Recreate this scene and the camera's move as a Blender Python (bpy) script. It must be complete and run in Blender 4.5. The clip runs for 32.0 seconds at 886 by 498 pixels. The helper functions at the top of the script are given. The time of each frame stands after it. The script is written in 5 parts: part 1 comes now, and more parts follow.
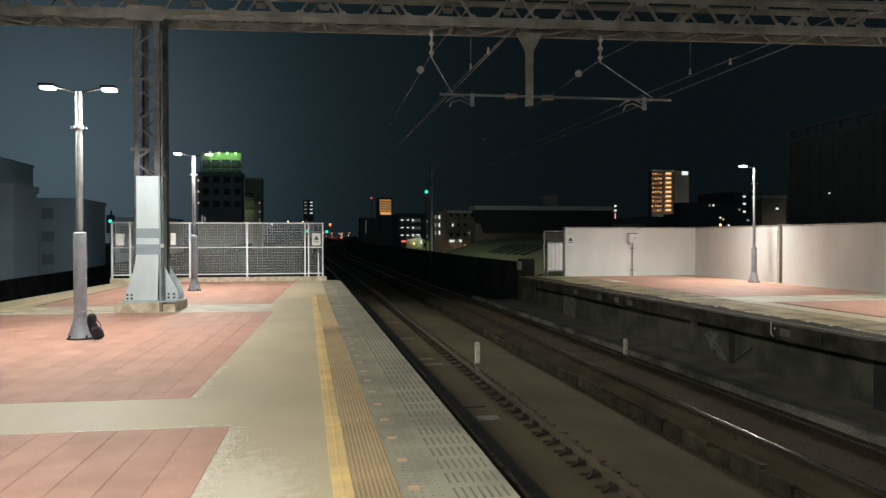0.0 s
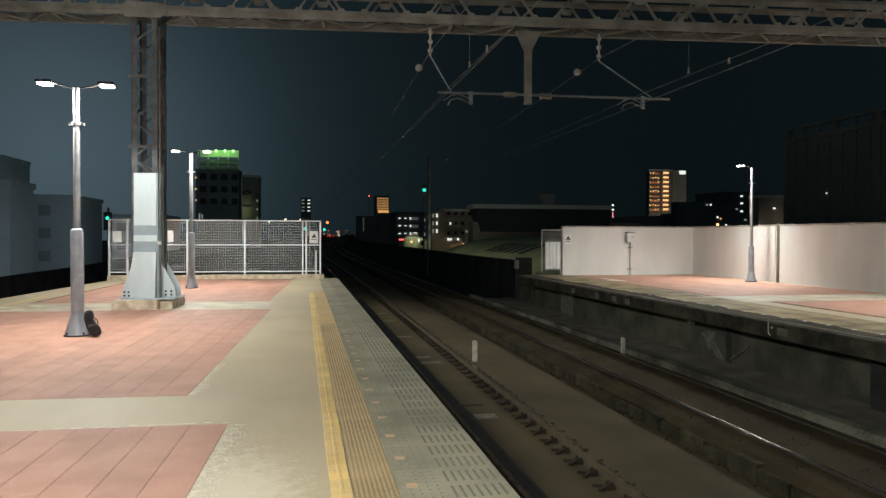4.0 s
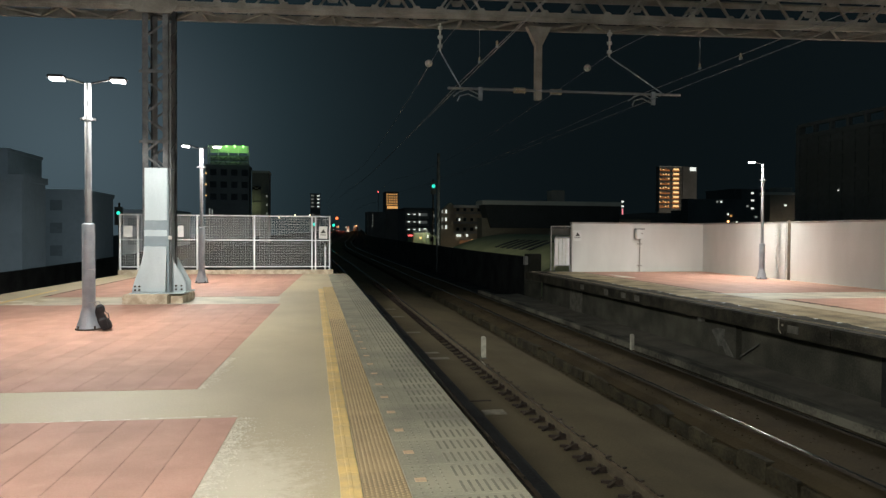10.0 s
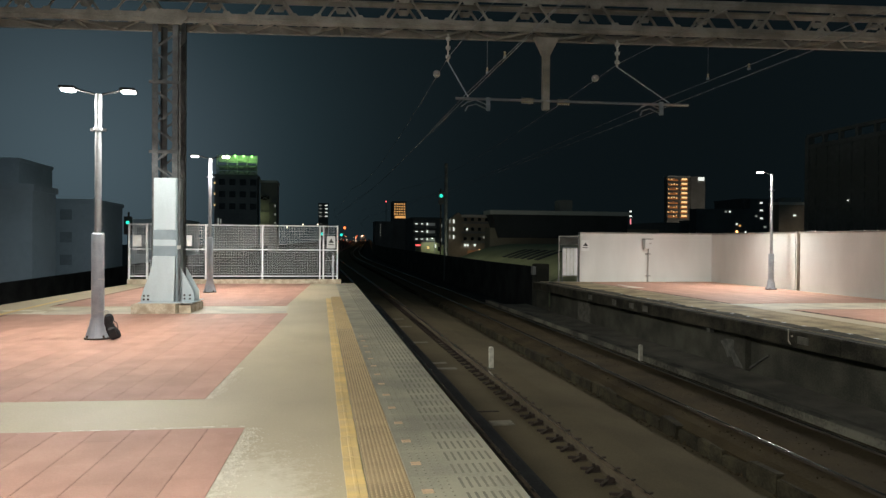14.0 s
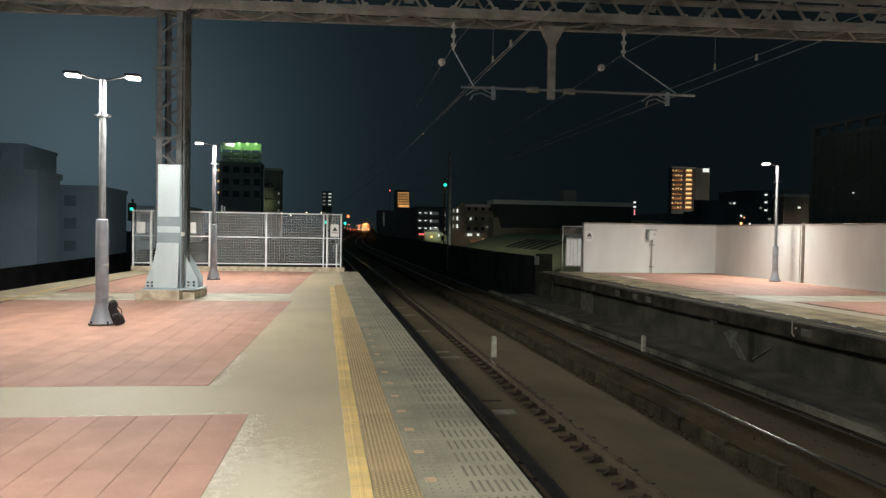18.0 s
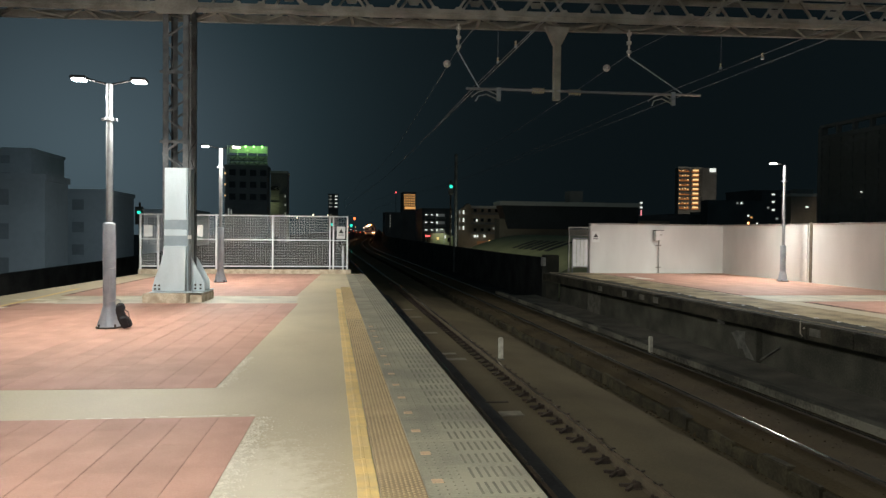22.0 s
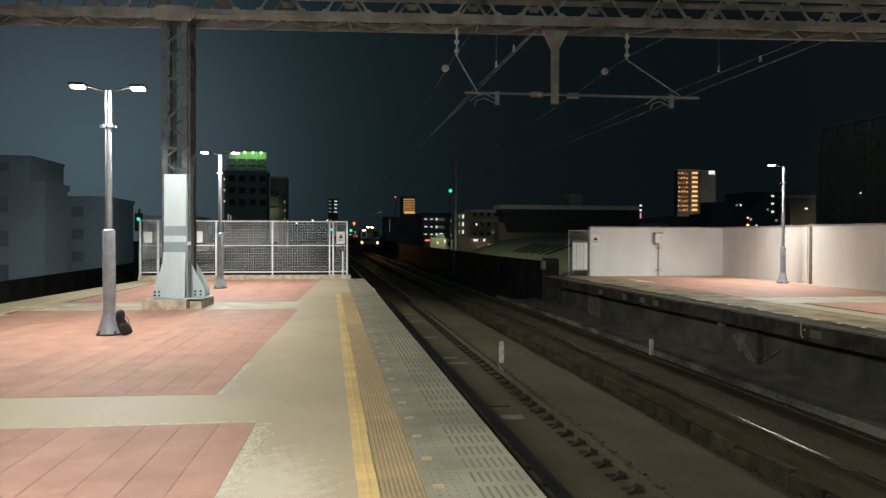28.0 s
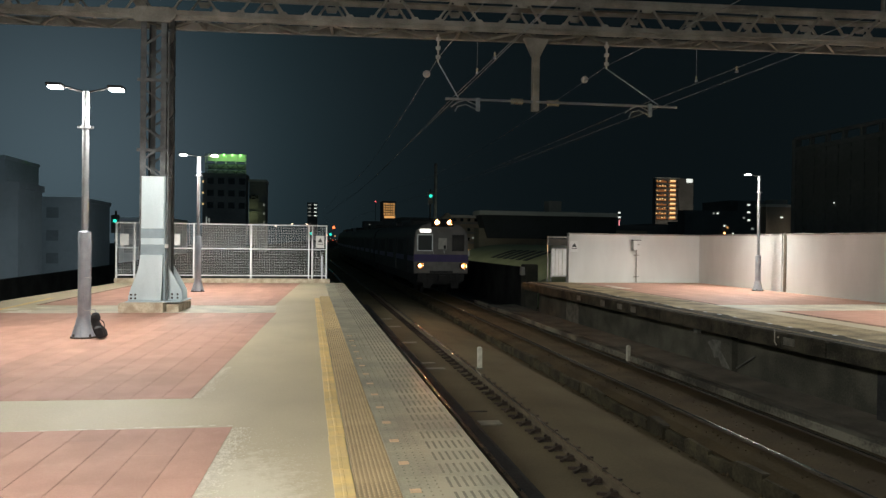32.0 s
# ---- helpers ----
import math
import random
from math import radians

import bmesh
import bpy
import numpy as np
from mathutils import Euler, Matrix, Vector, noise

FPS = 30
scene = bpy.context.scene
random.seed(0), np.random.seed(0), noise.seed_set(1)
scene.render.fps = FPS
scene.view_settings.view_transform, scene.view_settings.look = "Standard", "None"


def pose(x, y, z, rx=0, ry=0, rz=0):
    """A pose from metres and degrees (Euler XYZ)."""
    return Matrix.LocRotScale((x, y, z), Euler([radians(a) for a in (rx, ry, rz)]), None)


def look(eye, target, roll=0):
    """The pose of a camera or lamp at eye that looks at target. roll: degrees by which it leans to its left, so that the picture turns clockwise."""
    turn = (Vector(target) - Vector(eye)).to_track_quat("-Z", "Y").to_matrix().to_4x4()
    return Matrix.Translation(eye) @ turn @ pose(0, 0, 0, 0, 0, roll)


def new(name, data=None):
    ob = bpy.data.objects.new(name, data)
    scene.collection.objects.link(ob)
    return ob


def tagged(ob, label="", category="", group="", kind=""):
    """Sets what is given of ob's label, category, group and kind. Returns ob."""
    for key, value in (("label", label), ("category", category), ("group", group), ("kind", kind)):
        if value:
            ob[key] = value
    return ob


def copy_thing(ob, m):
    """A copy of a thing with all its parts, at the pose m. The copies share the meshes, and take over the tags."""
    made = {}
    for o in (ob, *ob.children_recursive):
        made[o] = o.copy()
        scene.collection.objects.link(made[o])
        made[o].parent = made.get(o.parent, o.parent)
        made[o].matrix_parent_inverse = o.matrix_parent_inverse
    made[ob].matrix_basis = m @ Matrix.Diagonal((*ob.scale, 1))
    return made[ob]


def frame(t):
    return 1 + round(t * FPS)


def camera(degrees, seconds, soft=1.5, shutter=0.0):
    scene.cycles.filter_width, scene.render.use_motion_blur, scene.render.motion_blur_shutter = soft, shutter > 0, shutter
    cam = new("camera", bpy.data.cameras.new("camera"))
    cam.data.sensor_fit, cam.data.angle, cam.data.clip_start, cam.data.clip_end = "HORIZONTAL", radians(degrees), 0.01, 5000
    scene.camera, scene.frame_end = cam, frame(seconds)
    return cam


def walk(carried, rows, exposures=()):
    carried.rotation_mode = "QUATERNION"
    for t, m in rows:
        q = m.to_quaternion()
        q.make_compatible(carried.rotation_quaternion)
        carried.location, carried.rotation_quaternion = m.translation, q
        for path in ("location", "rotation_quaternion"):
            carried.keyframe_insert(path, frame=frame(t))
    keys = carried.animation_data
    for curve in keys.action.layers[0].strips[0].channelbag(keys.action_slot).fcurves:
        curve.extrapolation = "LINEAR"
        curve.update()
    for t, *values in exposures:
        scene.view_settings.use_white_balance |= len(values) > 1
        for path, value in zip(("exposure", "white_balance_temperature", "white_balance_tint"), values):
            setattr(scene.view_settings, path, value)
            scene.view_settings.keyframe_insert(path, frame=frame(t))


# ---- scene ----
# A railway station at night: two platforms on a viaduct, a train coming in on the far track.
# x to the right of the line, y along the line, z = 0 on the platform paving.
cam = camera(62.500, 32.0, soft=1.4)


def aim(x, y, z, heading, down, lean):
    """Camera pose: heading to the right of +y, tilt downwards and lean, in degrees."""
    h, d = radians(heading), radians(down)
    way = Vector((math.sin(h) * math.cos(d), math.cos(h) * math.cos(d), -math.sin(d)))
    return look((x, y, z), Vector((x, y, z)) + way, lean)


walk(cam, [
    (0.0, aim(0.010, -0.005, 1.625, 10.677, 0.861, -0.047)),
    (0.5, aim(0.007, 0.003, 1.616, 10.674, 0.893, 0.040)),
    (1.0, aim(0.010, -0.002, 1.618, 10.781, 0.963, 0.094)),
    (1.5, aim(0.005, 0.016, 1.617, 11.045, 0.929, 0.154)),
    (2.0, aim(0.004, 0.001, 1.618, 11.145, 0.900, 0.078)),
    (2.5, aim(0.003, 0.008, 1.620, 11.162, 0.948, 0.129)),
    (3.0, aim(0.003, 0.009, 1.618, 11.106, 0.969, 0.110)),
    (3.5, aim(0.001, 0.003, 1.622, 10.984, 0.975, 0.120)),
    (5.5, aim(0.005, 0.008, 1.614, 10.667, 1.245, 0.294)),
    (6.0, aim(0.010, 0.016, 1.615, 10.580, 1.438, 0.242)),
    (6.5, aim(0.006, 0.005, 1.620, 10.465, 1.550, 0.248)),
    (7.0, aim(0.004, 0.011, 1.615, 10.368, 1.590, 0.429)),
    (7.5, aim(0.004, 0.016, 1.614, 10.325, 1.585, 0.566)),
    (8.0, aim(0.001, 0.010, 1.616, 10.320, 1.537, 0.620)),
    (8.5, aim(-0.002, 0.010, 1.616, 10.370, 1.319, 0.587)),
    (9.0, aim(0.000, 0.000, 1.620, 10.373, 1.215, 0.450)),
    (9.5, aim(0.001, 0.003, 1.619, 10.306, 1.228, 0.369)),
    (10.0, aim(-0.001, 0.002, 1.613, 10.174, 1.293, 0.379)),
    (10.5, aim(-0.001, 0.005, 1.615, 10.051, 1.345, 0.484)),
    (11.0, aim(-0.002, 0.014, 1.617, 9.995, 1.322, 0.468)),
    (11.5, aim(-0.003, 0.010, 1.614, 9.992, 1.178, 0.489)),
    (12.0, aim(-0.003, 0.005, 1.619, 9.831, 1.158, 0.604)),
    (12.5, aim(-0.011, 0.017, 1.613, 9.642, 1.107, 0.814)),
    (13.0, aim(-0.006, -0.000, 1.619, 9.592, 1.026, 0.713)),
    (13.5, aim(-0.005, 0.009, 1.618, 9.561, 0.790, 0.424)),
    (14.0, aim(-0.002, 0.003, 1.620, 9.571, 0.541, 0.448)),
    (14.5, aim(-0.002, -0.001, 1.618, 9.564, 0.538, 0.537)),
    (16.5, aim(-0.001, 0.024, 1.610, 9.527, 0.894, 0.818)),
    (17.0, aim(-0.003, 0.029, 1.608, 9.419, 1.042, 0.981)),
    (17.5, aim(-0.004, 0.020, 1.611, 9.359, 1.245, 0.947)),
    (18.0, aim(-0.011, 0.020, 1.615, 9.325, 1.384, 0.929)),
    (18.5, aim(-0.005, 0.025, 1.613, 9.157, 1.420, 0.960)),
    (19.0, aim(-0.010, 0.029, 1.610, 9.067, 1.350, 0.880)),
    (19.5, aim(-0.007, 0.009, 1.612, 8.999, 1.106, 0.638)),
    (20.0, aim(-0.004, 0.023, 1.610, 8.966, 0.958, 0.457)),
    (20.5, aim(-0.005, 0.010, 1.614, 8.884, 0.956, 0.441)),
    (21.0, aim(-0.006, 0.016, 1.611, 8.809, 0.984, 0.592)),
    (21.5, aim(-0.008, 0.022, 1.614, 8.773, 1.140, 0.672)),
    (22.0, aim(-0.003, 0.023, 1.612, 8.819, 1.259, 0.601)),
    (22.5, aim(-0.005, 0.029, 1.615, 8.825, 1.374, 0.670)),
    (23.0, aim(-0.007, 0.022, 1.613, 8.648, 1.424, 0.540)),
    (23.5, aim(-0.006, 0.023, 1.609, 8.555, 1.294, 0.416)),
    (24.0, aim(-0.006, 0.022, 1.614, 8.573, 1.126, 0.359)),
    (24.5, aim(-0.007, 0.028, 1.614, 8.565, 1.087, 0.419)),
    (25.0, aim(-0.005, 0.022, 1.613, 8.542, 0.964, 0.418)),
    (25.5, aim(-0.003, 0.018, 1.618, 8.554, 0.885, 0.409)),
    (27.5, aim(-0.005, 0.005, 1.619, 8.699, 0.890, 0.330)),
    (28.0, aim(-0.002, 0.027, 1.613, 8.832, 0.926, 0.165)),
    (28.5, aim(-0.001, 0.018, 1.616, 8.860, 0.954, 0.217)),
    (29.0, aim(-0.000, 0.022, 1.614, 9.004, 0.809, 0.399)),
    (29.5, aim(-0.006, 0.021, 1.612, 9.154, 0.565, 0.577)),
    (30.0, aim(-0.006, 0.013, 1.616, 9.186, 0.427, 0.738)),
    (30.5, aim(-0.006, 0.008, 1.617, 9.180, 0.418, 0.712)),
    (31.0, aim(-0.006, 0.007, 1.617, 9.446, 0.394, 0.589)),
    (31.5, aim(-0.004, 0.001, 1.616, 9.789, 0.380, 0.663)),
    (32.0, aim(-0.001, -0.006, 1.618, 10.415, 0.518, 0.731)),
], exposures=[(0.0, 0.0), (32.0, 0.0)])

# ---- world and light ----
world = bpy.data.worlds.new("night_sky")
scene.world = world
world.use_nodes = True
wn, wl = world.node_tree.nodes, world.node_tree.links
bg = wn["Background"]
# hazy night sky, brightened low on one side in place of lens glare
tc, glare_dot, off, ramp = wn.new("ShaderNodeTexCoord"), wn.new("ShaderNodeVectorMath"), wn.new("ShaderNodeMath"), wn.new("ShaderNodeValToRGB")
reach = wn.new("ShaderNodeMath")
glare_dot.operation, off.operation, reach.operation = "DOT_PRODUCT", "ARCCOSINE", "DIVIDE"
glare_dot.inputs[1].default_value = (-0.290, 0.952, 0.096)
reach.inputs[1].default_value = radians(180)
wl.new(tc.outputs["Generated"], glare_dot.inputs[0])
wl.new(glare_dot.outputs["Value"], off.inputs[0])
wl.new(off.outputs[0], reach.inputs[0])
wl.new(reach.outputs[0], ramp.inputs[0])
ramp.color_ramp.interpolation = "B_SPLINE"
# last steps brighten the sky behind the camera as fill for dark walls
SKY_GLOW = ((0.0, 0.100), (0.033, 0.074), (0.056, 0.050), (0.078, 0.031), (0.10, 0.020), (0.125, 0.0128), (0.161, 0.0082), (0.208, 0.0062), (0.30, 0.0056), (0.45, 0.010),
            (0.62, 0.026), (1.0, 0.032))
while len(ramp.color_ramp.elements) < len(SKY_GLOW):
    ramp.color_ramp.elements.new(0.5)
for e, (place, level) in zip(ramp.color_ramp.elements, SKY_GLOW):
    e.position = place
for e, (place, level) in zip(ramp.color_ramp.elements, SKY_GLOW):
    e.color = (level * (0.56 if level < 0.04 else 0.66), level, level * 1.2, 1)
wl.new(ramp.outputs[0], bg.inputs[0])
bg.inputs[1].default_value = 1.0

LAMP_WATTS = 410.0
LAMP_DOWN = 48.0
LAMP_COLOUR = (1.0, 0.985, 0.92)


# ---- materials ----
def material(name, colour, colour2=None, rough=0.7, metal=0.0, scale=3.0, fine=60.0, bump=0.15, spread=0.0,
             streak=None, low=0.35, high=0.65, patch=None, uneven=0.12, wear=None, gloss=0.5):
    """Two-scale noise between two colours, with relief; spread: brightness change from piece to piece."""
    m = bpy.data.materials.new(name)
    m.use_nodes = True
    n, l = m.node_tree.nodes, m.node_tree.links
    b = n["Principled BSDF"]
    colour2 = colour2 or tuple(c * 0.7 for c in colour)
    mp = n.new("ShaderNodeMapping")
    geo = n.new("ShaderNodeNewGeometry")
    l.new(geo.outputs["Position"], mp.inputs[0])
    if streak:
        mp.inputs["Scale"].default_value = streak
    big, small = n.new("ShaderNodeTexNoise"), n.new("ShaderNodeTexNoise")
    big.inputs["Scale"].default_value, big.inputs["Detail"].default_value = scale, 6
    small.inputs["Scale"].default_value, small.inputs["Detail"].default_value = fine, 4
    l.new(mp.outputs[0], big.inputs["Vector"])
    l.new(geo.outputs["Position"], small.inputs["Vector"])
    ramp = n.new("ShaderNodeMapRange")
    ramp.inputs[1].default_value, ramp.inputs[2].default_value = low, high
    mixf = n.new("ShaderNodeMath")
    mixf.operation, mixf.inputs[1].default_value = "MULTIPLY_ADD", 0.35
    l.new(small.outputs[0], mixf.inputs[0])
    l.new(big.outputs[0], mixf.inputs[2])
    sub = n.new("ShaderNodeMath")
    sub.operation, sub.inputs[1].default_value = "SUBTRACT", 0.175
    l.new(mixf.outputs[0], sub.inputs[0])
    l.new(sub.outputs[0], ramp.inputs[0])
    mix = n.new("ShaderNodeMix")
    mix.data_type = "RGBA"
    mix.inputs["A"].default_value, mix.inputs["B"].default_value = (*colour, 1), (*colour2, 1)
    l.new(ramp.outputs[0], mix.inputs["Factor"])
    out = mix.outputs["Result"]
    if patch:
        # worn or limed patches with ragged edges: colour, noise scale, threshold
        pn, pr, pm = n.new("ShaderNodeTexNoise"), n.new("ShaderNodeMapRange"), n.new("ShaderNodeMix")
        pn.inputs["Scale"].default_value, pn.inputs["Detail"].default_value, pn.inputs["Roughness"].default_value = patch[1], 9, 0.68
        pn.inputs["Distortion"].default_value = 0.15
        pr.inputs[1].default_value, pr.inputs[2].default_value = patch[2], patch[2] + 0.22
        pr.inputs[4].default_value = 0.8
        pm.data_type = "RGBA"
        pm.inputs["B"].default_value = (*patch[0], 1)
        l.new(geo.outputs["Position"], pn.inputs["Vector"])
        l.new(pn.outputs[0], pr.inputs[0])
        l.new(pr.outputs[0], pm.inputs["Factor"])
        l.new(out, pm.inputs["A"])
        out = pm.outputs["Result"]
    if wear:
        # one scuffed area with a ragged outline: colour, centre x and y, half sizes along x and y
        wm, ln, wr, wn_, wx = n.new("ShaderNodeMapping"), n.new("ShaderNodeVectorMath"), n.new("ShaderNodeMapRange"), n.new("ShaderNodeTexNoise"), n.new("ShaderNodeMix")
        wm.inputs["Location"].default_value = (-wear[1] / wear[3], -wear[2] / wear[4], 0)
        wm.inputs["Scale"].default_value = (1 / wear[3], 1 / wear[4], 0)
        ln.operation = "LENGTH"
        wn_.inputs["Scale"].default_value, wn_.inputs["Detail"].default_value, wn_.inputs["Roughness"].default_value = 9.0, 9, 0.75
        l.new(geo.outputs["Position"], wm.inputs[0])
        l.new(wm.outputs[0], ln.inputs[0])
        l.new(geo.outputs["Position"], wn_.inputs["Vector"])
        reach, rag = n.new("ShaderNodeMath"), n.new("ShaderNodeMapRange")
        reach.operation, reach.inputs[1].default_value = "MULTIPLY_ADD", -0.55
        rag.inputs[1].default_value, rag.inputs[2].default_value = 0.10, 0.30
        rag.inputs[4].default_value = 0.7
        l.new(ln.outputs["Value"], reach.inputs[0])
        l.new(wn_.outputs[0], reach.inputs[2])
        l.new(reach.outputs[0], rag.inputs[0])
        wx.data_type = "RGBA"
        wx.inputs["B"].default_value = (*wear[0], 1)
        l.new(rag.outputs[0], wx.inputs["Factor"])
        l.new(out, wx.inputs["A"])
        out = wx.outputs["Result"]
    if spread:
        info, hsv, mr = n.new("ShaderNodeObjectInfo"), n.new("ShaderNodeHueSaturation"), n.new("ShaderNodeMapRange")
        mr.inputs[3].default_value, mr.inputs[4].default_value = 1 - spread, 1 + spread
        l.new(info.outputs["Random"], mr.inputs[0])
        l.new(mr.outputs[0], hsv.inputs["Value"])
        l.new(out, hsv.inputs["Color"])
        out = hsv.outputs[0]
    l.new(out, b.inputs["Base Color"])
    rr = n.new("ShaderNodeMapRange")
    rr.inputs[3].default_value, rr.inputs[4].default_value = max(0.04, rough - uneven), min(1.0, rough + uneven)
    l.new(small.outputs[0], rr.inputs[0])
    l.new(rr.outputs[0], b.inputs["Roughness"])
    b.inputs["Metallic"].default_value = metal
    b.inputs["Specular IOR Level"].default_value = gloss
    if bump:
        bp = n.new("ShaderNodeBump")
        bp.inputs["Strength"].default_value, bp.inputs["Distance"].default_value = bump, 0.02
        l.new(mixf.outputs[0], bp.inputs["Height"])
        l.new(bp.outputs[0], b.inputs["Normal"])
    return m


def glow(name, colour, strength):
    m = bpy.data.materials.new(name)
    m.use_nodes = True
    b = m.node_tree.nodes["Principled BSDF"]
    b.inputs["Base Color"].default_value = (*[min(1, c) * 0.5 for c in colour], 1)
    b.inputs["Emission Color"].default_value = (*colour, 1)
    b.inputs["Emission Strength"].default_value = strength
    return m


def glass(name, colour, rough=0.05):
    m = bpy.data.materials.new(name)
    m.use_nodes = True
    b = m.node_tree.nodes["Principled BSDF"]
    b.inputs["Base Color"].default_value = (*colour, 1)
    b.inputs["Roughness"].default_value = rough
    b.inputs["Specular IOR Level"].default_value = 0.6
    return m


CONCRETE = material("platform_concrete", (0.515, 0.44, 0.295), (0.415, 0.353, 0.238), rough=0.6, scale=0.9, fine=45, bump=0.06, streak=(1, 0.7, 1), low=0.25, high=0.75,
                    patch=((0.56, 0.49, 0.35), 2.6, 0.62), wear=((0.63, 0.575, 0.45), -0.48, 4.55, 0.72, 1.75))
PALE_CONCRETE = material("pale_concrete", (0.62, 0.56, 0.44), (0.42, 0.38, 0.30), rough=0.7, scale=1.6, fine=50, bump=0.1)
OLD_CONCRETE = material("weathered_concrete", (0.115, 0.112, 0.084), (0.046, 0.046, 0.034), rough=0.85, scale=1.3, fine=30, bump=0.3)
KERB_PATCH = material("pale_cement_patch", (0.2, 0.19, 0.155), (0.11, 0.105, 0.085), rough=0.85, scale=6, fine=40, bump=0.15)
KERB_GREY = material("patchy_grey_kerb", (0.17, 0.162, 0.122), (0.04, 0.038, 0.028), rough=0.85, scale=1.1, fine=25, bump=0.3, low=0.42, high=0.6)
PLINTH = material("stained_plinth_concrete", (0.56, 0.49, 0.37), (0.34, 0.27, 0.19), rough=0.8, scale=5.0, fine=40, bump=0.2)
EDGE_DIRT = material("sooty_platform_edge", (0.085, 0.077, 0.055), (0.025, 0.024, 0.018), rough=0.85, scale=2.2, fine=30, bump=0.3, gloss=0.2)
EDGE_GRIME = material("grimy_platform_concrete", (0.44, 0.35, 0.212), (0.20, 0.158, 0.095), rough=0.75, scale=1.3, fine=26, bump=0.2, low=0.38, high=0.62, gloss=0.25)
DARK_CONCRETE = material("dark_concrete_and_shade", (0.055, 0.056, 0.054), (0.026, 0.027, 0.027), rough=0.9, scale=0.8, fine=22, bump=0.3, gloss=0.12)
RED_TILE = material("red_paving", (0.485, 0.270, 0.200), (0.41, 0.220, 0.162), rough=0.72, scale=2.2, fine=70, bump=0.10, spread=0.075,
                    patch=((0.54, 0.33, 0.24), 3.1, 0.57))
JOINT = material("paving_joint", (0.30, 0.17, 0.125), (0.06, 0.036, 0.028), rough=0.9, scale=4, low=0.42, high=0.58)
TACTILE_DOT = material("worn_tactile_dot", (0.53, 0.41, 0.225), (0.43, 0.33, 0.18), rough=0.5, scale=8, fine=80, bump=0.05)
YELLOW = material("yellow_line_block", (0.74, 0.535, 0.20), (0.60, 0.445, 0.21), rough=0.55, scale=5, fine=80, bump=0.08, spread=0.12,
                  patch=((0.78, 0.66, 0.40), 5.0, 0.58))
TACTILE = material("tactile_paving", (0.37, 0.275, 0.15), (0.28, 0.208, 0.116), rough=0.6, scale=2.5, fine=80, bump=0.1, spread=0.08)
TACTILE_AMBER = material("amber_tactile_paving", (0.54, 0.395, 0.175), (0.44, 0.32, 0.145), rough=0.6, scale=2.5, fine=80, bump=0.1, spread=0.08)
GREY_PANEL = material("grey_edge_panel", (0.37, 0.35, 0.255), (0.22, 0.21, 0.158), rough=0.45, low=0.38, high=0.62, scale=1.4, fine=60, bump=0.08, spread=0.07)
PANEL_RIB = material("dark_tread_strip", (0.225, 0.215, 0.165), (0.16, 0.155, 0.12), rough=0.75, scale=6, fine=90, bump=0.1)
ORANGE = material("tan_marker", (0.70, 0.50, 0.30), (0.58, 0.42, 0.27), rough=0.5, scale=12, bump=0.05)
WALL_WHITE = material("white_plaster", (0.72, 0.725, 0.70), (0.61, 0.61, 0.58), rough=0.8, scale=0.8, fine=35, bump=0.06, streak=(1, 1, 0.35))
JOINT_BROWN = material("brown_joint_strip", (0.16, 0.12, 0.085), (0.09, 0.07, 0.05), rough=0.8, scale=6)
COPING = material("grey_coping", (0.40, 0.38, 0.34), (0.26, 0.25, 0.23), rough=0.6, scale=3)
GALV = material("galvanised_steel", (0.46, 0.47, 0.485), (0.36, 0.37, 0.385), rough=0.42, metal=0.9, scale=7, fine=50, bump=0.04)
POLE_GALV = material("dull_zinc_pole", (0.34, 0.345, 0.35), (0.26, 0.265, 0.27), rough=0.42, metal=0.6, scale=7, fine=50, bump=0.04)
POST_GREY = material("grey_painted_post", (0.36, 0.39, 0.43), (0.29, 0.315, 0.35), rough=0.5, metal=0.2, scale=6, fine=60, bump=0.04)
DARK_ARM = material("dark_lamp_arm", (0.03, 0.03, 0.031), (0.02, 0.02, 0.021), rough=0.5, metal=0.3, scale=8, bump=0.0)
FENCE_WHITE = material("pale_fence_paint", (0.74, 0.77, 0.78), (0.62, 0.65, 0.66), rough=0.45, metal=0.2, scale=8, bump=0.03)
# darker, bluish tone takes haze and weak light into the column's colour
COLUMN_TONE = material("hazed_column_tone", (0.144, 0.155, 0.160), (0.073, 0.077, 0.078), rough=0.75, metal=0.1, scale=3.5, fine=40, bump=0.15)
GANTRY = material("weathered_gantry_paint", (0.285, 0.275, 0.24), (0.165, 0.154, 0.13), rough=0.75, metal=0.1, scale=2.0, fine=40, bump=0.15)
RUST = material("rusty_steel", (0.06, 0.043, 0.03), (0.032, 0.023, 0.017), rough=0.85, metal=0.2, scale=5, fine=60, bump=0.2)
CLAD = material("pale_blue_cladding", (0.52, 0.60, 0.625), (0.44, 0.515, 0.54), rough=0.45, metal=0.15, scale=3, fine=30, bump=0.03, streak=(1, 1, 0.25))
CLAD_DARK = material("grey_cladding_band", (0.25, 0.31, 0.335), (0.20, 0.25, 0.275), rough=0.45, metal=0.15, scale=4, bump=0.03)
RAIL_BROWN = material("dusty_brown_rail", (0.118, 0.094, 0.056), (0.077, 0.06, 0.036), rough=0.85, metal=0.1, scale=5, fine=60, bump=0.15)
RAIL_DARK = material("dark_rail", (0.062, 0.05, 0.036), (0.035, 0.029, 0.021), rough=0.85, metal=0.1, scale=5, fine=60, bump=0.15)
BLOCK = material("dark_kerb_block", (0.064, 0.055, 0.032), (0.024, 0.021, 0.013), rough=0.9, scale=3.0, fine=24, bump=0.5, spread=0.25, gloss=0.2)
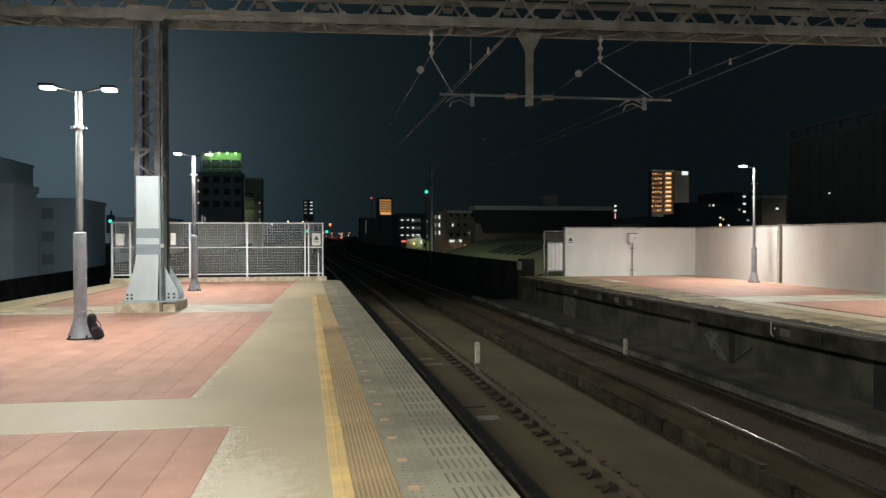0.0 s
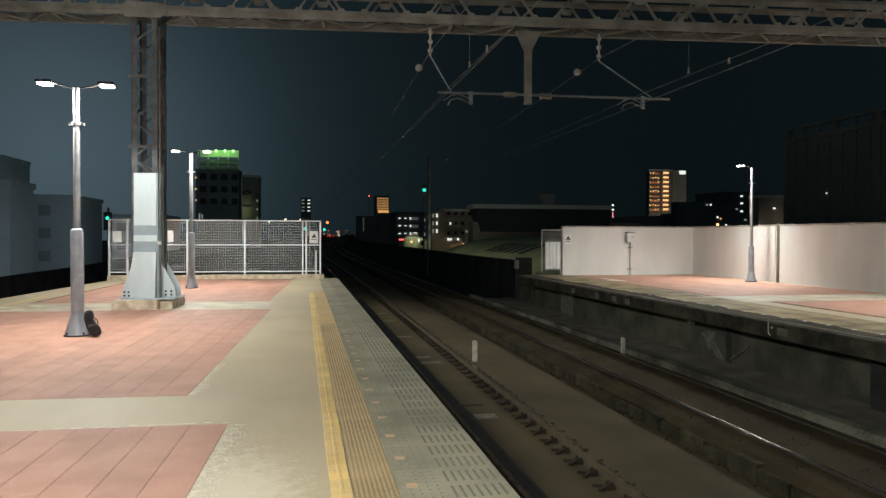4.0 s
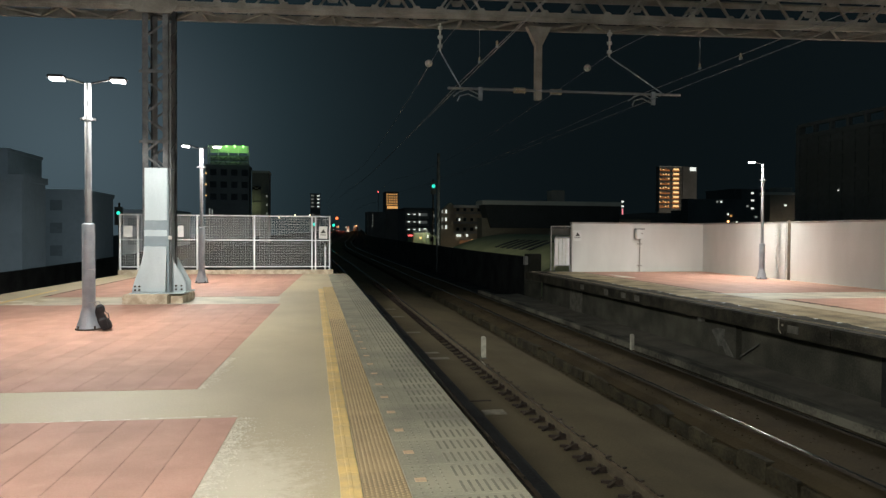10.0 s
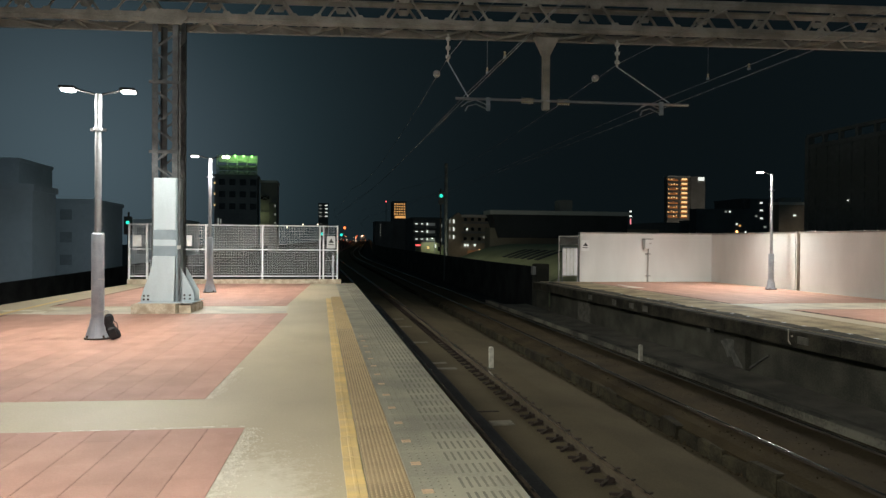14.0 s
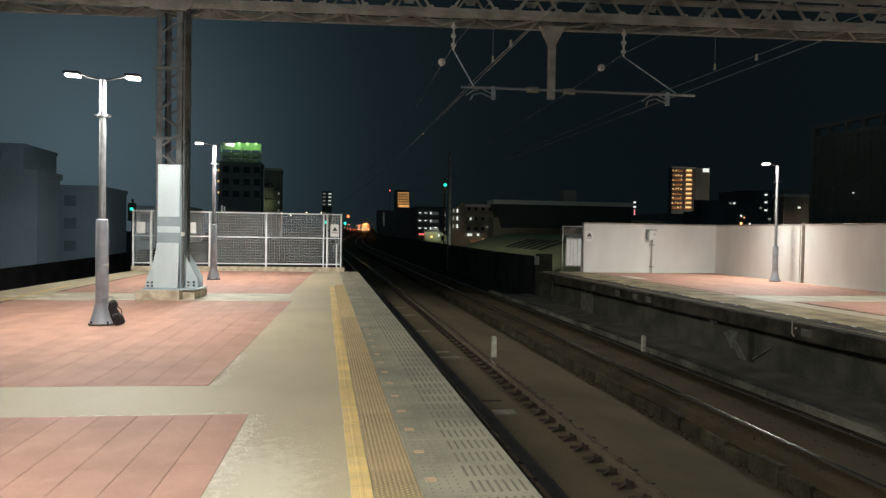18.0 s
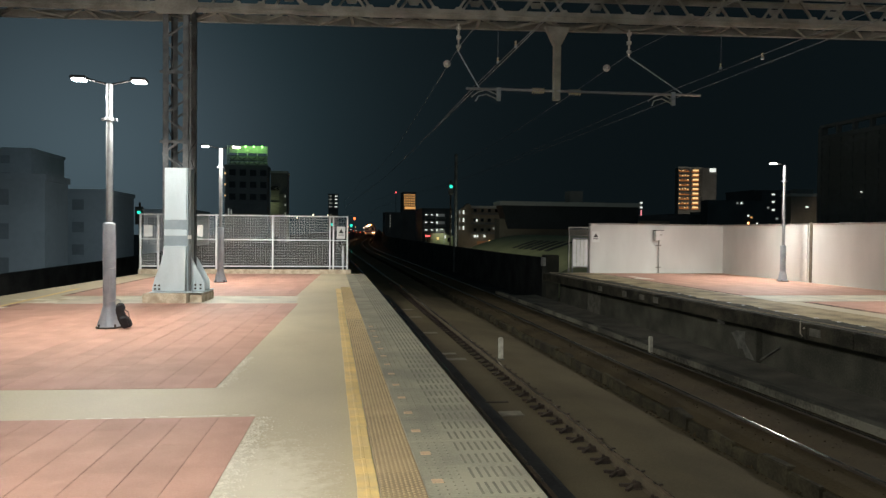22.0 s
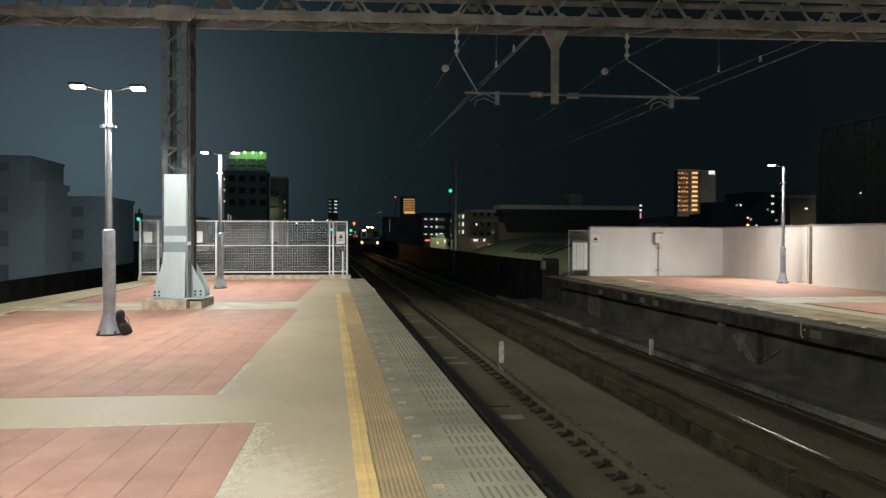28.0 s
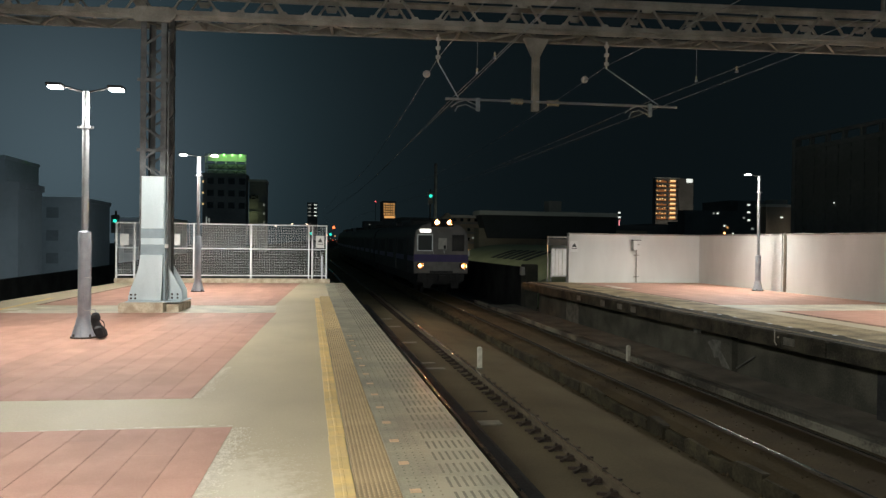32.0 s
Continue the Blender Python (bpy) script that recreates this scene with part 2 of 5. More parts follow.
HEAD_DULL = material("dust_filmed_rail_head", (0.15, 0.115, 0.08), (0.10, 0.077, 0.052), rough=0.12, metal=0.0, scale=6, fine=90, bump=0.0, uneven=0.012)
RAIL_HEAD = material("polished_rail_head", (0.50, 0.47, 0.43), (0.34, 0.31, 0.27), rough=0.21, metal=1.0, scale=6, fine=90, bump=0.0, uneven=0.02)
BALLAST = material("dusty_brown_ballast", (0.128, 0.104, 0.061), (0.078, 0.064, 0.039), rough=0.95, scale=0.5, fine=34, bump=0.5, low=0.3, high=0.7, gloss=0.12)
BALLAST_DARK = material("dark_oily_ballast", (0.078, 0.060, 0.033), (0.043, 0.033, 0.019), rough=0.95, scale=0.9, fine=30, bump=0.8, low=0.3, high=0.7, gloss=0.08)
SIDE_DIRT = material("grey_trackside_dirt", (0.23, 0.215, 0.175), (0.12, 0.113, 0.092), rough=0.95, scale=1.4, fine=30, bump=0.5, low=0.3, high=0.7, gloss=0.3)
CITY_GROUND = material("dark_city_ground", (0.05, 0.05, 0.048), (0.035, 0.035, 0.034), rough=0.9, scale=0.02, fine=0.6, bump=0.0)
CERAMIC = material("cream_insulator", (0.62, 0.52, 0.34), (0.5, 0.42, 0.28), rough=0.25, scale=20, bump=0.0)
WIRE = material("weathered_wire", (0.27, 0.275, 0.275), (0.17, 0.173, 0.173), rough=0.65, metal=0.2, scale=20, bump=0.0)
BLACK_CLOTH = material("black_bag_cloth", (0.022, 0.023, 0.026), (0.012, 0.012, 0.014), rough=0.8, scale=15, fine=120, bump=0.3)
SIGN_WHITE = material("white_sign_plate", (0.75, 0.76, 0.74), (0.68, 0.69, 0.67), rough=0.45, scale=6, bump=0.02)
SIGN_BLACK = material("black_sign_ink", (0.05, 0.05, 0.05), (0.03, 0.03, 0.03), rough=0.5, bump=0.0)
BOX_GREY = material("grey_switch_box", (0.52, 0.51, 0.47), (0.42, 0.41, 0.38), rough=0.5, scale=8, bump=0.04)
LED = glow("white_led", (1.0, 0.97, 0.90), 55.0)
SIGNAL_GREEN = glow("signal_green", (0.03, 0.86, 0.64), 1.15)
SIGNAL_RED = glow("signal_red", (1.0, 0.20, 0.06), 2.5)
HEADLIGHT = glow("warm_headlight", (1.0, 0.44, 0.15), 6500.0)
# oversized orange bowl glow stands in for the halo round each headlight
BOWL_HALO = glow("orange_halo_bowl", (1.0, 0.36, 0.10), 1.6)


# ---- mesh helpers ----
class Mesh:
    """A plain list of corners and faces, turned into one mesh object."""

    def __init__(self):
        self.v, self.f = [], []

    def add(self, verts, faces, m=None):
        k = len(self.v)
        self.v += [tuple(m @ Vector(p)) if m else tuple(p) for p in verts]
        self.f += [tuple(k + i for i in f) for f in faces]
        return self

    def box(self, x0, x1, y0, y1, z0, z1, m=None):
        v = [(x, y, z) for z in (z0, z1) for y in (y0, y1) for x in (x0, x1)]
        return self.add(v, [(0, 2, 3, 1), (4, 5, 7, 6), (0, 1, 5, 4), (2, 6, 7, 3), (0, 4, 6, 2), (1, 3, 7, 5)], m)

    def chamfer(self, x0, x1, y0, y1, z0, z1, c=0.004, m=None):
        """A box whose top edge is chamfered."""
        v = [(x, y, z0) for x, y in ((x0, y0), (x1, y0), (x1, y1), (x0, y1))]
        v += [(x, y, z1 - c) for x, y in ((x0, y0), (x1, y0), (x1, y1), (x0, y1))]
        v += [(x, y, z1) for x, y in ((x0 + c, y0 + c), (x1 - c, y0 + c), (x1 - c, y1 - c), (x0 + c, y1 - c))]
        f = [(3, 2, 1, 0), (8, 9, 10, 11)]
        for k in (0, 4):
            for i in range(4):
                j = (i + 1) % 4
                f.append((k + i, k + j, k + 4 + j, k + 4 + i))
        return self.add(v, f, m)

    def prism(self, outline, y0, y1, m=None):
        """An outline of (x, z) drawn along y."""
        n = len(outline)
        v = [(x, y0, z) for x, z in outline] + [(x, y1, z) for x, z in outline]
        f = [tuple(range(n)), tuple(range(2 * n - 1, n - 1, -1))]
        f += [(i, n + i, n + (i + 1) % n, (i + 1) % n) for i in range(n)]
        return self.add(v, f, m)

    def rod(self, a, b, r, r2=None, seg=8):
        """A round bar from a to b."""
        a, b = Vector(a), Vector(b)
        r2 = r if r2 is None else r2
        q = (b - a).to_track_quat("Z", "Y").to_matrix()
        ring = [q @ Vector((math.cos(2 * math.pi * i / seg), math.sin(2 * math.pi * i / seg), 0)) for i in range(seg)]
        v = [a + p * r for p in ring] + [b + p * r2 for p in ring]
        f = [tuple(range(seg - 1, -1, -1)), tuple(range(seg, 2 * seg))]
        f += [(i, (i + 1) % seg, seg + (i + 1) % seg, seg + i) for i in range(seg)]
        return self.add(v, f)

    def bar(self, a, b, w, h):
        """A flat bar from a to b, w wide and h high."""
        a, b = Vector(a), Vector(b)
        d = (b - a).normalized()
        s = d.cross(Vector((0, 0, 1)))
        s = Vector((1, 0, 0)) if s.length < 1e-4 else s.normalized()
        u = s.cross(d)
        v = [p + s * (i * w / 2) + u * (j * h / 2) for p in (a, b) for i, j in ((-1, -1), (1, -1), (1, 1), (-1, 1))]
        return self.add(v, [(0, 1, 2, 3), (7, 6, 5, 4), (0, 4, 5, 1), (1, 5, 6, 2), (2, 6, 7, 3), (3, 7, 4, 0)])

    def angle(self, a, b, w, t=0.012, side=1, up=1):
        """A steel angle: two thin flats at right angles from a to b."""
        a, b = Vector(a), Vector(b)
        d = (b - a).normalized()
        s = d.cross(Vector((0, 0, 1)))
        s = Vector((1, 0, 0)) if s.length < 1e-3 else s.normalized()
        u = s.cross(d)
        s, u = s * side, u * up
        for p, q in ((s * w, u * t), (u * w, s * t)):
            v = [c + k for c in (a, b) for k in (Vector(), p, p + q, q)]
            self.add(v, [(0, 1, 2, 3), (7, 6, 5, 4), (0, 4, 5, 1), (1, 5, 6, 2), (2, 6, 7, 3), (3, 7, 4, 0)])
        return self

    def lathe(self, profile, seg=20, m=None):
        """A profile of (radius, z) turned round the z axis."""
        v = [(r * math.cos(2 * math.pi * i / seg), r * math.sin(2 * math.pi * i / seg), z) for r, z in profile for i in range(seg)]
        f = []
        for k in range(len(profile) - 1):
            for i in range(seg):
                j = (i + 1) % seg
                f.append((k * seg + i, k * seg + j, (k + 1) * seg + j, (k + 1) * seg + i))
        n = (len(profile) - 1) * seg
        f += [tuple(range(seg - 1, -1, -1)), tuple(range(n, n + seg))]
        return self.add(v, f, m)

    def tube(self, points, r, seg=6):
        for a, b in zip(points, points[1:]):
            self.rod(a, b, r, seg=seg)
        return self

    def data(self, name, mat, smooth=False):
        me = bpy.data.meshes.new(name)
        me.from_pydata(self.v, [], self.f)
        bm = bmesh.new()
        bm.from_mesh(me)
        bmesh.ops.recalc_face_normals(bm, faces=bm.faces)
        bm.to_mesh(me)
        bm.free()
        me.materials.append(mat)
        if smooth:
            me.shade_smooth()
            me.set_sharp_from_angle(angle=radians(38))
        return me


def part(name, bm, mat, parent, label="", smooth=False, bevel=0.0):
    ob = new(name, bm.data(name, mat, smooth) if isinstance(bm, Mesh) else bm)
    ob.parent = parent
    if label:
        ob["label"] = label
    if bevel:
        mod = ob.modifiers.new("edges", "BEVEL")
        mod.width, mod.segments, mod.limit_method, mod.angle_limit = bevel, 2, "ANGLE", radians(40)
    return ob


def thing(name, label, category, at=None, group="", kind=""):
    ob = tagged(new(name), label, category, group, kind)
    if at:
        ob.matrix_basis = at
    return ob


def solid(name, bm, mat, label, category, group="", kind="", smooth=False, bevel=0.0, at=None):
    ob = tagged(part(name, bm, mat, None, "", smooth, bevel), label, category, group, kind)
    if at:
        ob.matrix_basis = at
    return ob


# ---- the line: two tracks that bend to the right and climb towards the city ----
TRACK_1, TRACK_2, RAIL_Z = 2.885, 6.76, -1.1


CURVE = ((-60, 0.0), (34, 0.0), (45, -0.08), (57, -0.25), (75, -0.58), (93, -0.83), (106, -0.87), (119, -0.64), (135, -0.10), (152, 0.66), (175, 2.12),
         (190, 3.16), (222, 5.32), (258, 7.72), (306, 10.75), (445, 19.4), (610, 29.6), (800, 41.3))


def bend(y):
    """Sideways shift of the line at y: a slight swing to the left, then a bend to the right."""
    k = 1
    while k < len(CURVE) - 2 and y > CURVE[k + 1][0]:
        k += 1
    (ya, xa), (yb, xb) = CURVE[k], CURVE[k + 1]
    if y <= ya:
        return 0.0 if k == 1 else xa
    prev, after = CURVE[k - 1], CURVE[min(k + 2, len(CURVE) - 1)]
    ma, mb = (xb - prev[1]) / (yb - prev[0]) * (yb - ya), (after[1] - xa) / (after[0] - ya) * (yb - ya)
    ma = 0.0 if k == 1 else ma
    u = (y - ya) / (yb - ya)
    return (2 * u ** 3 - 3 * u * u + 1) * xa + (u ** 3 - 2 * u * u + u) * ma + (3 * u * u - 2 * u ** 3) * xb + (u ** 3 - u * u) * mb


def climb(y):
    return 0.006 * max(0.0, y - 45)


def along(y0, y1):
    ys, y = [], y0
    while y < y1:
        ys.append(y)
        y += 5 if y < 90 else 6 if y < 260 else 20
    return ys + [y1]


def ribbon(bm, outline, y0, y1):
    """A closed outline of (x, z) drawn along the line."""
    ys, n = along(y0, y1), len(outline)
    v = [(x + bend(y), y, z + climb(y)) for y in ys for x, z in outline]
    f = [tuple(range(n)), tuple(range(len(v) - 1, len(v) - n - 1, -1))]
    for k in range(len(ys) - 1):
        f += [(k * n + i, (k + 1) * n + i, (k + 1) * n + (i + 1) % n, k * n + (i + 1) % n) for i in range(n)]
    return bm.add(v, f)


def slab(x0, x1, z0, z1):
    return [(x0, z0), (x1, z0), (x1, z1), (x0, z1)]


solid("ground", Mesh().box(-900, 900, -400, 1500, -8.6, -8), CITY_GROUND, "dark night ground of the city below the viaduct", "ground", kind="structure")
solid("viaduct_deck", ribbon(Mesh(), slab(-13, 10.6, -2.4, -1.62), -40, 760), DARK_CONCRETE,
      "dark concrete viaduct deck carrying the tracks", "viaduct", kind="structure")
# ballast beds
solid("track_bed_1", ribbon(Mesh(), [(2.20, -1.62), (5.60, -1.62), (5.50, -1.44), (4.3, -1.262), (3.6, -1.238), (2.42, -1.238), (2.25, -1.250), (2.20, -1.30), (2.20, -1.40)], -20, 740), BALLAST,
      "brown dusty ballast of the near track", "track bed", kind="structure")
# dark strip put where the platform edge casts its shade
solid("edge_shade_strip", ribbon(Mesh(), [(1.90, -1.62), (2.68, -1.62), (2.68, -1.244), (2.60, -1.228), (1.90, -1.236)], -20, 33), DARK_CONCRETE,
      "dark strip standing in for shade below the near platform edge", "track bed", kind="structure")
solid("track_bed_2", ribbon(Mesh(), [(5.80, -1.62), (7.57, -1.62), (7.57, -1.165), (7.42, -1.150), (7.30, -1.147), (6.70, -1.16), (6.22, -1.147), (6.02, -1.155), (5.78, -1.195), (5.62, -1.262)], -20, 740), BALLAST_DARK,
      "dark dirt-filled ballast of the far track between kerbs", "track bed", kind="structure")
solid("track_side_strip", ribbon(Mesh(), [(7.81, -1.62), (9.49, -1.62), (9.49, -1.22), (8.6, -1.26), (7.81, -1.13)], -20, 33), SIDE_DIRT,
      "dark dirt strip between the kerb and the far platform wall", "track bed", kind="structure")


def rail_outline(x):
    o = [(-0.064, -0.153), (0.064, -0.153), (0.064, -0.142), (0.010, -0.125), (0.009, -0.045), (0.032, -0.034), (0.032, -0.010),
         (0.022, -0.001), (0.008, 0.0), (-0.008, 0.0), (-0.022, -0.001), (-0.032, -0.010), (-0.032, -0.034), (-0.009, -0.045), (-0.010, -0.125), (-0.064, -0.142)]
    return [(x + a, RAIL_Z + b) for a, b in o]


def rail_parts(parent, x, side_mat, head_mat, crown):
    part("rail_body", ribbon(Mesh(), rail_outline(x), -20, 740), side_mat, parent, "rusty brown web and foot")
    head = [(x - 0.030, RAIL_Z - 0.008), (x + 0.030, RAIL_Z - 0.008)]
    head += [(x + 0.03 * math.cos(math.pi * k / 10), RAIL_Z + 0.0035 - crown + crown * math.sin(math.pi * k / 10)) for k in range(11)]
    part("rail_head", ribbon(Mesh(), head, -20, 740), head_mat, parent, "polished shining running surface", smooth=True)


for centre, word in ((TRACK_1, "near"), (TRACK_2, "far")):
    for side in ((-0.575, 0.63) if word == "near" else (-0.66, 0.54)):
        r = thing("rail", "rusty steel rail of the %s track with a polished top" % word, "rail", group="rails")
        # near left rail takes the darker tone in place of the platform's shadow
        rail_parts(r, centre + side, *((RAIL_BROWN if side > 0 else RAIL_DARK, HEAD_DULL, 0.0016) if word == "near" else (RAIL_DARK, RAIL_HEAD, 0.0062)))

# rail fastenings standing out of the dusty ballast
PITCH = 0.47


def fork_mesh():
    """A forked spring clip beside the rail foot."""
    m = Mesh()
    m.prism([(0.04, -0.02), (0.16, -0.02), (0.16, 0.03), (0.10, 0.055), (0.04, 0.055)], -0.035, 0.035)
    m.bar((0.12, 0.0, 0.015), (0.24, 0.10, 0.0), 0.04, 0.05)
    m.bar((0.12, 0.0, 0.015), (0.25, -0.085, 0.0), 0.04, 0.05)
    m.rod((0.11, 0.0, 0.0), (0.11, 0.0, 0.085), 0.02, seg=6)
    return m.data("spring_clip", RUST)


def plate_mesh():
    return Mesh().chamfer(-0.17, 0.17, -0.075, 0.075, -0.02, 0.004, 0.004).data("base_plate", RUST)


def stub_mesh():
    """The low outer clip, almost buried."""
    return Mesh().bar((0.05, 0.0, 0.0), (0.26, 0.05, -0.006), 0.03, 0.03).data("spring_clip", RUST)


fork_data, stub_data, plate_data = fork_mesh(), stub_mesh(), plate_mesh()
for centre, count, word in ((TRACK_1, 100, "near"),):
    for side in (0.63,):
        for i in range(count):
            y = -6.34 + i * PITCH
            s = new("rail_fastening", plate_data)
            s.location = (centre + side, y, -1.236)
            tagged(s, "dark rusty rail fastening of the %s track" % word, "rail fastening", "rail fastenings of the %s track" % word)
            for turn in (0, 180):
                inner = turn == 180
                q = new("spring_clip", fork_data if inner else stub_data)
                q.parent, q.matrix_basis = s, pose(0, 0, 0.004, 0, 0, turn + random.uniform(-4, 4))

# row of old concrete kerb blocks between the tracks
block_data = [Mesh().chamfer(-0.13, 0.13, -0.305, 0.305, -0.36, h, 0.02).data("kerb_block", BLOCK) for h in (0.0, 0.02, -0.03)]
blocks = thing("block_kerb", "row of weathered concrete kerb blocks between the tracks", "kerb", kind="structure")
rnd = random.Random(4)
for i in range(80):
    b = new("kerb_block", rnd.choice(block_data))
    b.parent = blocks
    b.matrix_basis = pose(5.69 + rnd.uniform(-0.02, 0.02), -6.4 + i * 0.62, -1.262 + rnd.uniform(-0.03, 0.015), rnd.uniform(-3, 3), rnd.uniform(-4, 4), rnd.uniform(-4, 4))
solid("track_kerb", ribbon(Mesh(), slab(7.58, 7.80, -1.62, -1.035), -20, 33), KERB_GREY, "low grey concrete kerb beside the far track", "kerb", kind="structure", bevel=0.02)

# ---- left platform, an island with edges on both sides ----
def wedge(bm, x_left0, x_left1, x_right, y0, y1, z0, z1):
    v = [(x, y, z) for z in (z0, z1) for x, y in ((x_left0, y0), (x_right, y0), (x_right, y1), (x_left1, y1))]
    return bm.add(v, [(3, 2, 1, 0), (4, 5, 6, 7), (0, 1, 5, 4), (1, 2, 6, 5), (2, 3, 7, 6), (3, 0, 4, 7)])


PF_END = 28.4
platform = solid("platform_near", wedge(Mesh(), -10.5, -6.86, 1.31, -12, PF_END, -0.32, 0.0), CONCRETE,
                 "grey concrete island platform with red paving fields", "platform", kind="structure")
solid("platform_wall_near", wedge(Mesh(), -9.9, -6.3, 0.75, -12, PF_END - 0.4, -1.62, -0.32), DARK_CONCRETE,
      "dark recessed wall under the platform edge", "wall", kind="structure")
platform_far = solid("platform_far", Mesh().box(9.12, 19.2, -12, 29.6, -0.28, 0.0), CONCRETE,
                     "grey concrete side platform with red paving", "platform", kind="structure")
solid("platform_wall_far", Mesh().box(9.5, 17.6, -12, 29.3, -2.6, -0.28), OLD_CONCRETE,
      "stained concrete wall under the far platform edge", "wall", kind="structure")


rw = random.Random(9)
far_edge = thing("platform_edge_far", "sooty chipped concrete edge blocks of the far platform", "platform edge", kind="structure")
for i in range(34):
    y0 = -12 + i * 1.22
    a, z = rw.uniform(-0.012, 0.012), rw.uniform(-0.008, 0.0)
    part("edge_block", Mesh().chamfer(8.80 + a, 9.118, y0 + 0.008, y0 + 1.212, -0.30, z, 0.03), EDGE_DIRT, far_edge)


for y0, h in ((22.75, 0.14), (20.75, 0.16), (19.5, 0.13), (18.62, 0.14), (12.0, 0.12)):
    part("pale_patch", Mesh().chamfer(8.778, 8.80, y0, y0 + 0.30, -0.10 - h, -0.08, 0.004), KERB_PATCH, far_edge, "pale cement patch")


def ragged_strip(x0, x1, y0, y1, z, rag, seed):
    """A thin layer of dirt with one straight side and one ragged side."""
    rg = random.Random(seed)
    n = int((y1 - y0) / 0.22)
    v, f = [], []
    for k in range(n + 1):
        y = y0 + (y1 - y0) * k / n
        v += [(x0, y, z), (x1 + rg.uniform(-rag, rag) + rag * math.sin(y * 1.7), y, z)]
        if k:
            f.append((2 * k - 2, 2 * k - 1, 2 * k + 1, 2 * k))
    return Mesh().add(v, f)


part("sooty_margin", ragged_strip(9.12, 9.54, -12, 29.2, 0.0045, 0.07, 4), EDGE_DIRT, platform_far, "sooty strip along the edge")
part("grimy_margin", Mesh().box(9.12, 10.9, -12, 29.2, 0.0, 0.003), EDGE_GRIME, platform_far, "grimy concrete margin along the edge")


# ---- right platform walls ----
back = thing("wall_back", "white plastered wall at the end of the far platform", "wall", kind="structure")
part("wall_panel", Mesh().box(10.76, 16.95, 29.23, 29.45, 0.0, 2.03), WALL_WHITE, back)
part("coping", Mesh().box(10.74, 16.97, 29.20, 29.48, 2.03, 2.085), COPING, back, "grey wall coping", bevel=0.008)
side = thing("wall_side", "long white plastered wall along the far platform", "wall", kind="structure")
for y0, y1 in ((-12, 5.0), (5.02, 14.2), (14.22, 23.33), (23.47, 29.228)):
    part("wall_panel", Mesh().box(16.72, 16.95, y0, y1, 0.0, 2.03), WALL_WHITE, side)
part("coping", Mesh().box(16.70, 16.98, -12, 29.18, 2.03, 2.085), COPING, side, "grey wall coping", bevel=0.008)
part("joint_post", Mesh().box(16.70, 16.94, 23.33, 23.47, 0.0, 2.13), JOINT_BROWN, side, "grey post in the wall joint")
part("cover_strip", Mesh().box(16.68, 16.72, 23.55, 23.72, 0.0, 2.02), WALL_WHITE, side, "white raised strip beside the joint")

# ---- gantry ----
def gantry():
    g = thing("catenary_gantry", "weathered grey-brown lattice steel gantry spanning the tracks", "gantry", pose(-3.40, 17.13, 0, 0, 0, -5.5))
    x0, x1, d, zb, zt = -6.0, 26.0, 0.88, 6.50, 7.34
    for y, z, word in ((0, zb, "front_bottom_chord"), (d, zb, "rear_bottom_chord"), (0, zt, "front_top_chord"), (d, zt, "rear_top_chord")):
        c = Mesh()
        s = 1 if y == 0 else -1
        u = 1 if z == zb else -1
        e, k = 0.012, 0.2 if y == 0 or z == zb else 0.12
        c.prism([(y, z), (y + s * 0.10, z), (y + s * 0.10, z + u * e), (y + s * e, z + u * e), (y + s * e, z + u * k), (y - s * 0.02, z + u * k),
                 (y - s * 0.02, z + u * 0.11), (y - s * 0.05, z + u * 0.11), (y - s * 0.05, z + u * 0.08), (y, z + u * 0.08)], -x1, -x0, pose(0, 0, 0, 0, 0, 90))
        part(word, c, GANTRY, g)
    pitch = 1.478
    for n in range(-8, 14):
        x = 6.76 + n * pitch
        for y in (0.018, d - 0.018):
            for s in (-1, 1):
                part("lacing_bar", Mesh().angle((x + s * 0.50, y, zb + 0.13), (x + s * 0.09, y, zt - 0.13), 0.052, 0.01), GANTRY, g)
        for y in (-0.034, d + 0.022):
            part("gusset", Mesh().prism([(x - 0.17, zt - 0.15), (x + 0.17, zt - 0.15), (x + 0.10, zt - 0.29), (x - 0.10, zt - 0.29)], y, y + 0.012), GANTRY, g)
        for s in (-1, 1):
            part("gusset", Mesh().prism([(x + s * 0.62, zb + 0.12), (x + s * 0.36, zb + 0.12), (x + s * 0.40, zb + 0.25), (x + s * 0.53, zb + 0.25)], -0.034, -0.022), GANTRY, g)
            part("bottom_lacing", Mesh().angle((x, 0.03, zb), (x + s * pitch / 2, d - 0.03, zb), 0.055, 0.01), GANTRY, g)
        if n % 2 == 0:
            part("cross_tie", Mesh().angle((x, 0, zb + 0.03), (x, d, zb + 0.03), 0.07, 0.01), GANTRY, g)
    # lattice post carrying the high wires
    for x in (17.50, 17.86):
        for y in (0.2, 0.6):
            part("head_post_leg", Mesh().bar((x, y, zt), (x, y, zt + 1.45), 0.07, 0.07), GANTRY, g)
    for k in range(4):
        a, b = (17.50, 17.86) if k % 2 else (17.86, 17.50)
        part("head_post_lacing", Mesh().bar((a, 0.2, zt + k * 0.36), (b, 0.2, zt + k * 0.36 + 0.36), 0.012, 0.05), GANTRY, g)
    return g


gantry()


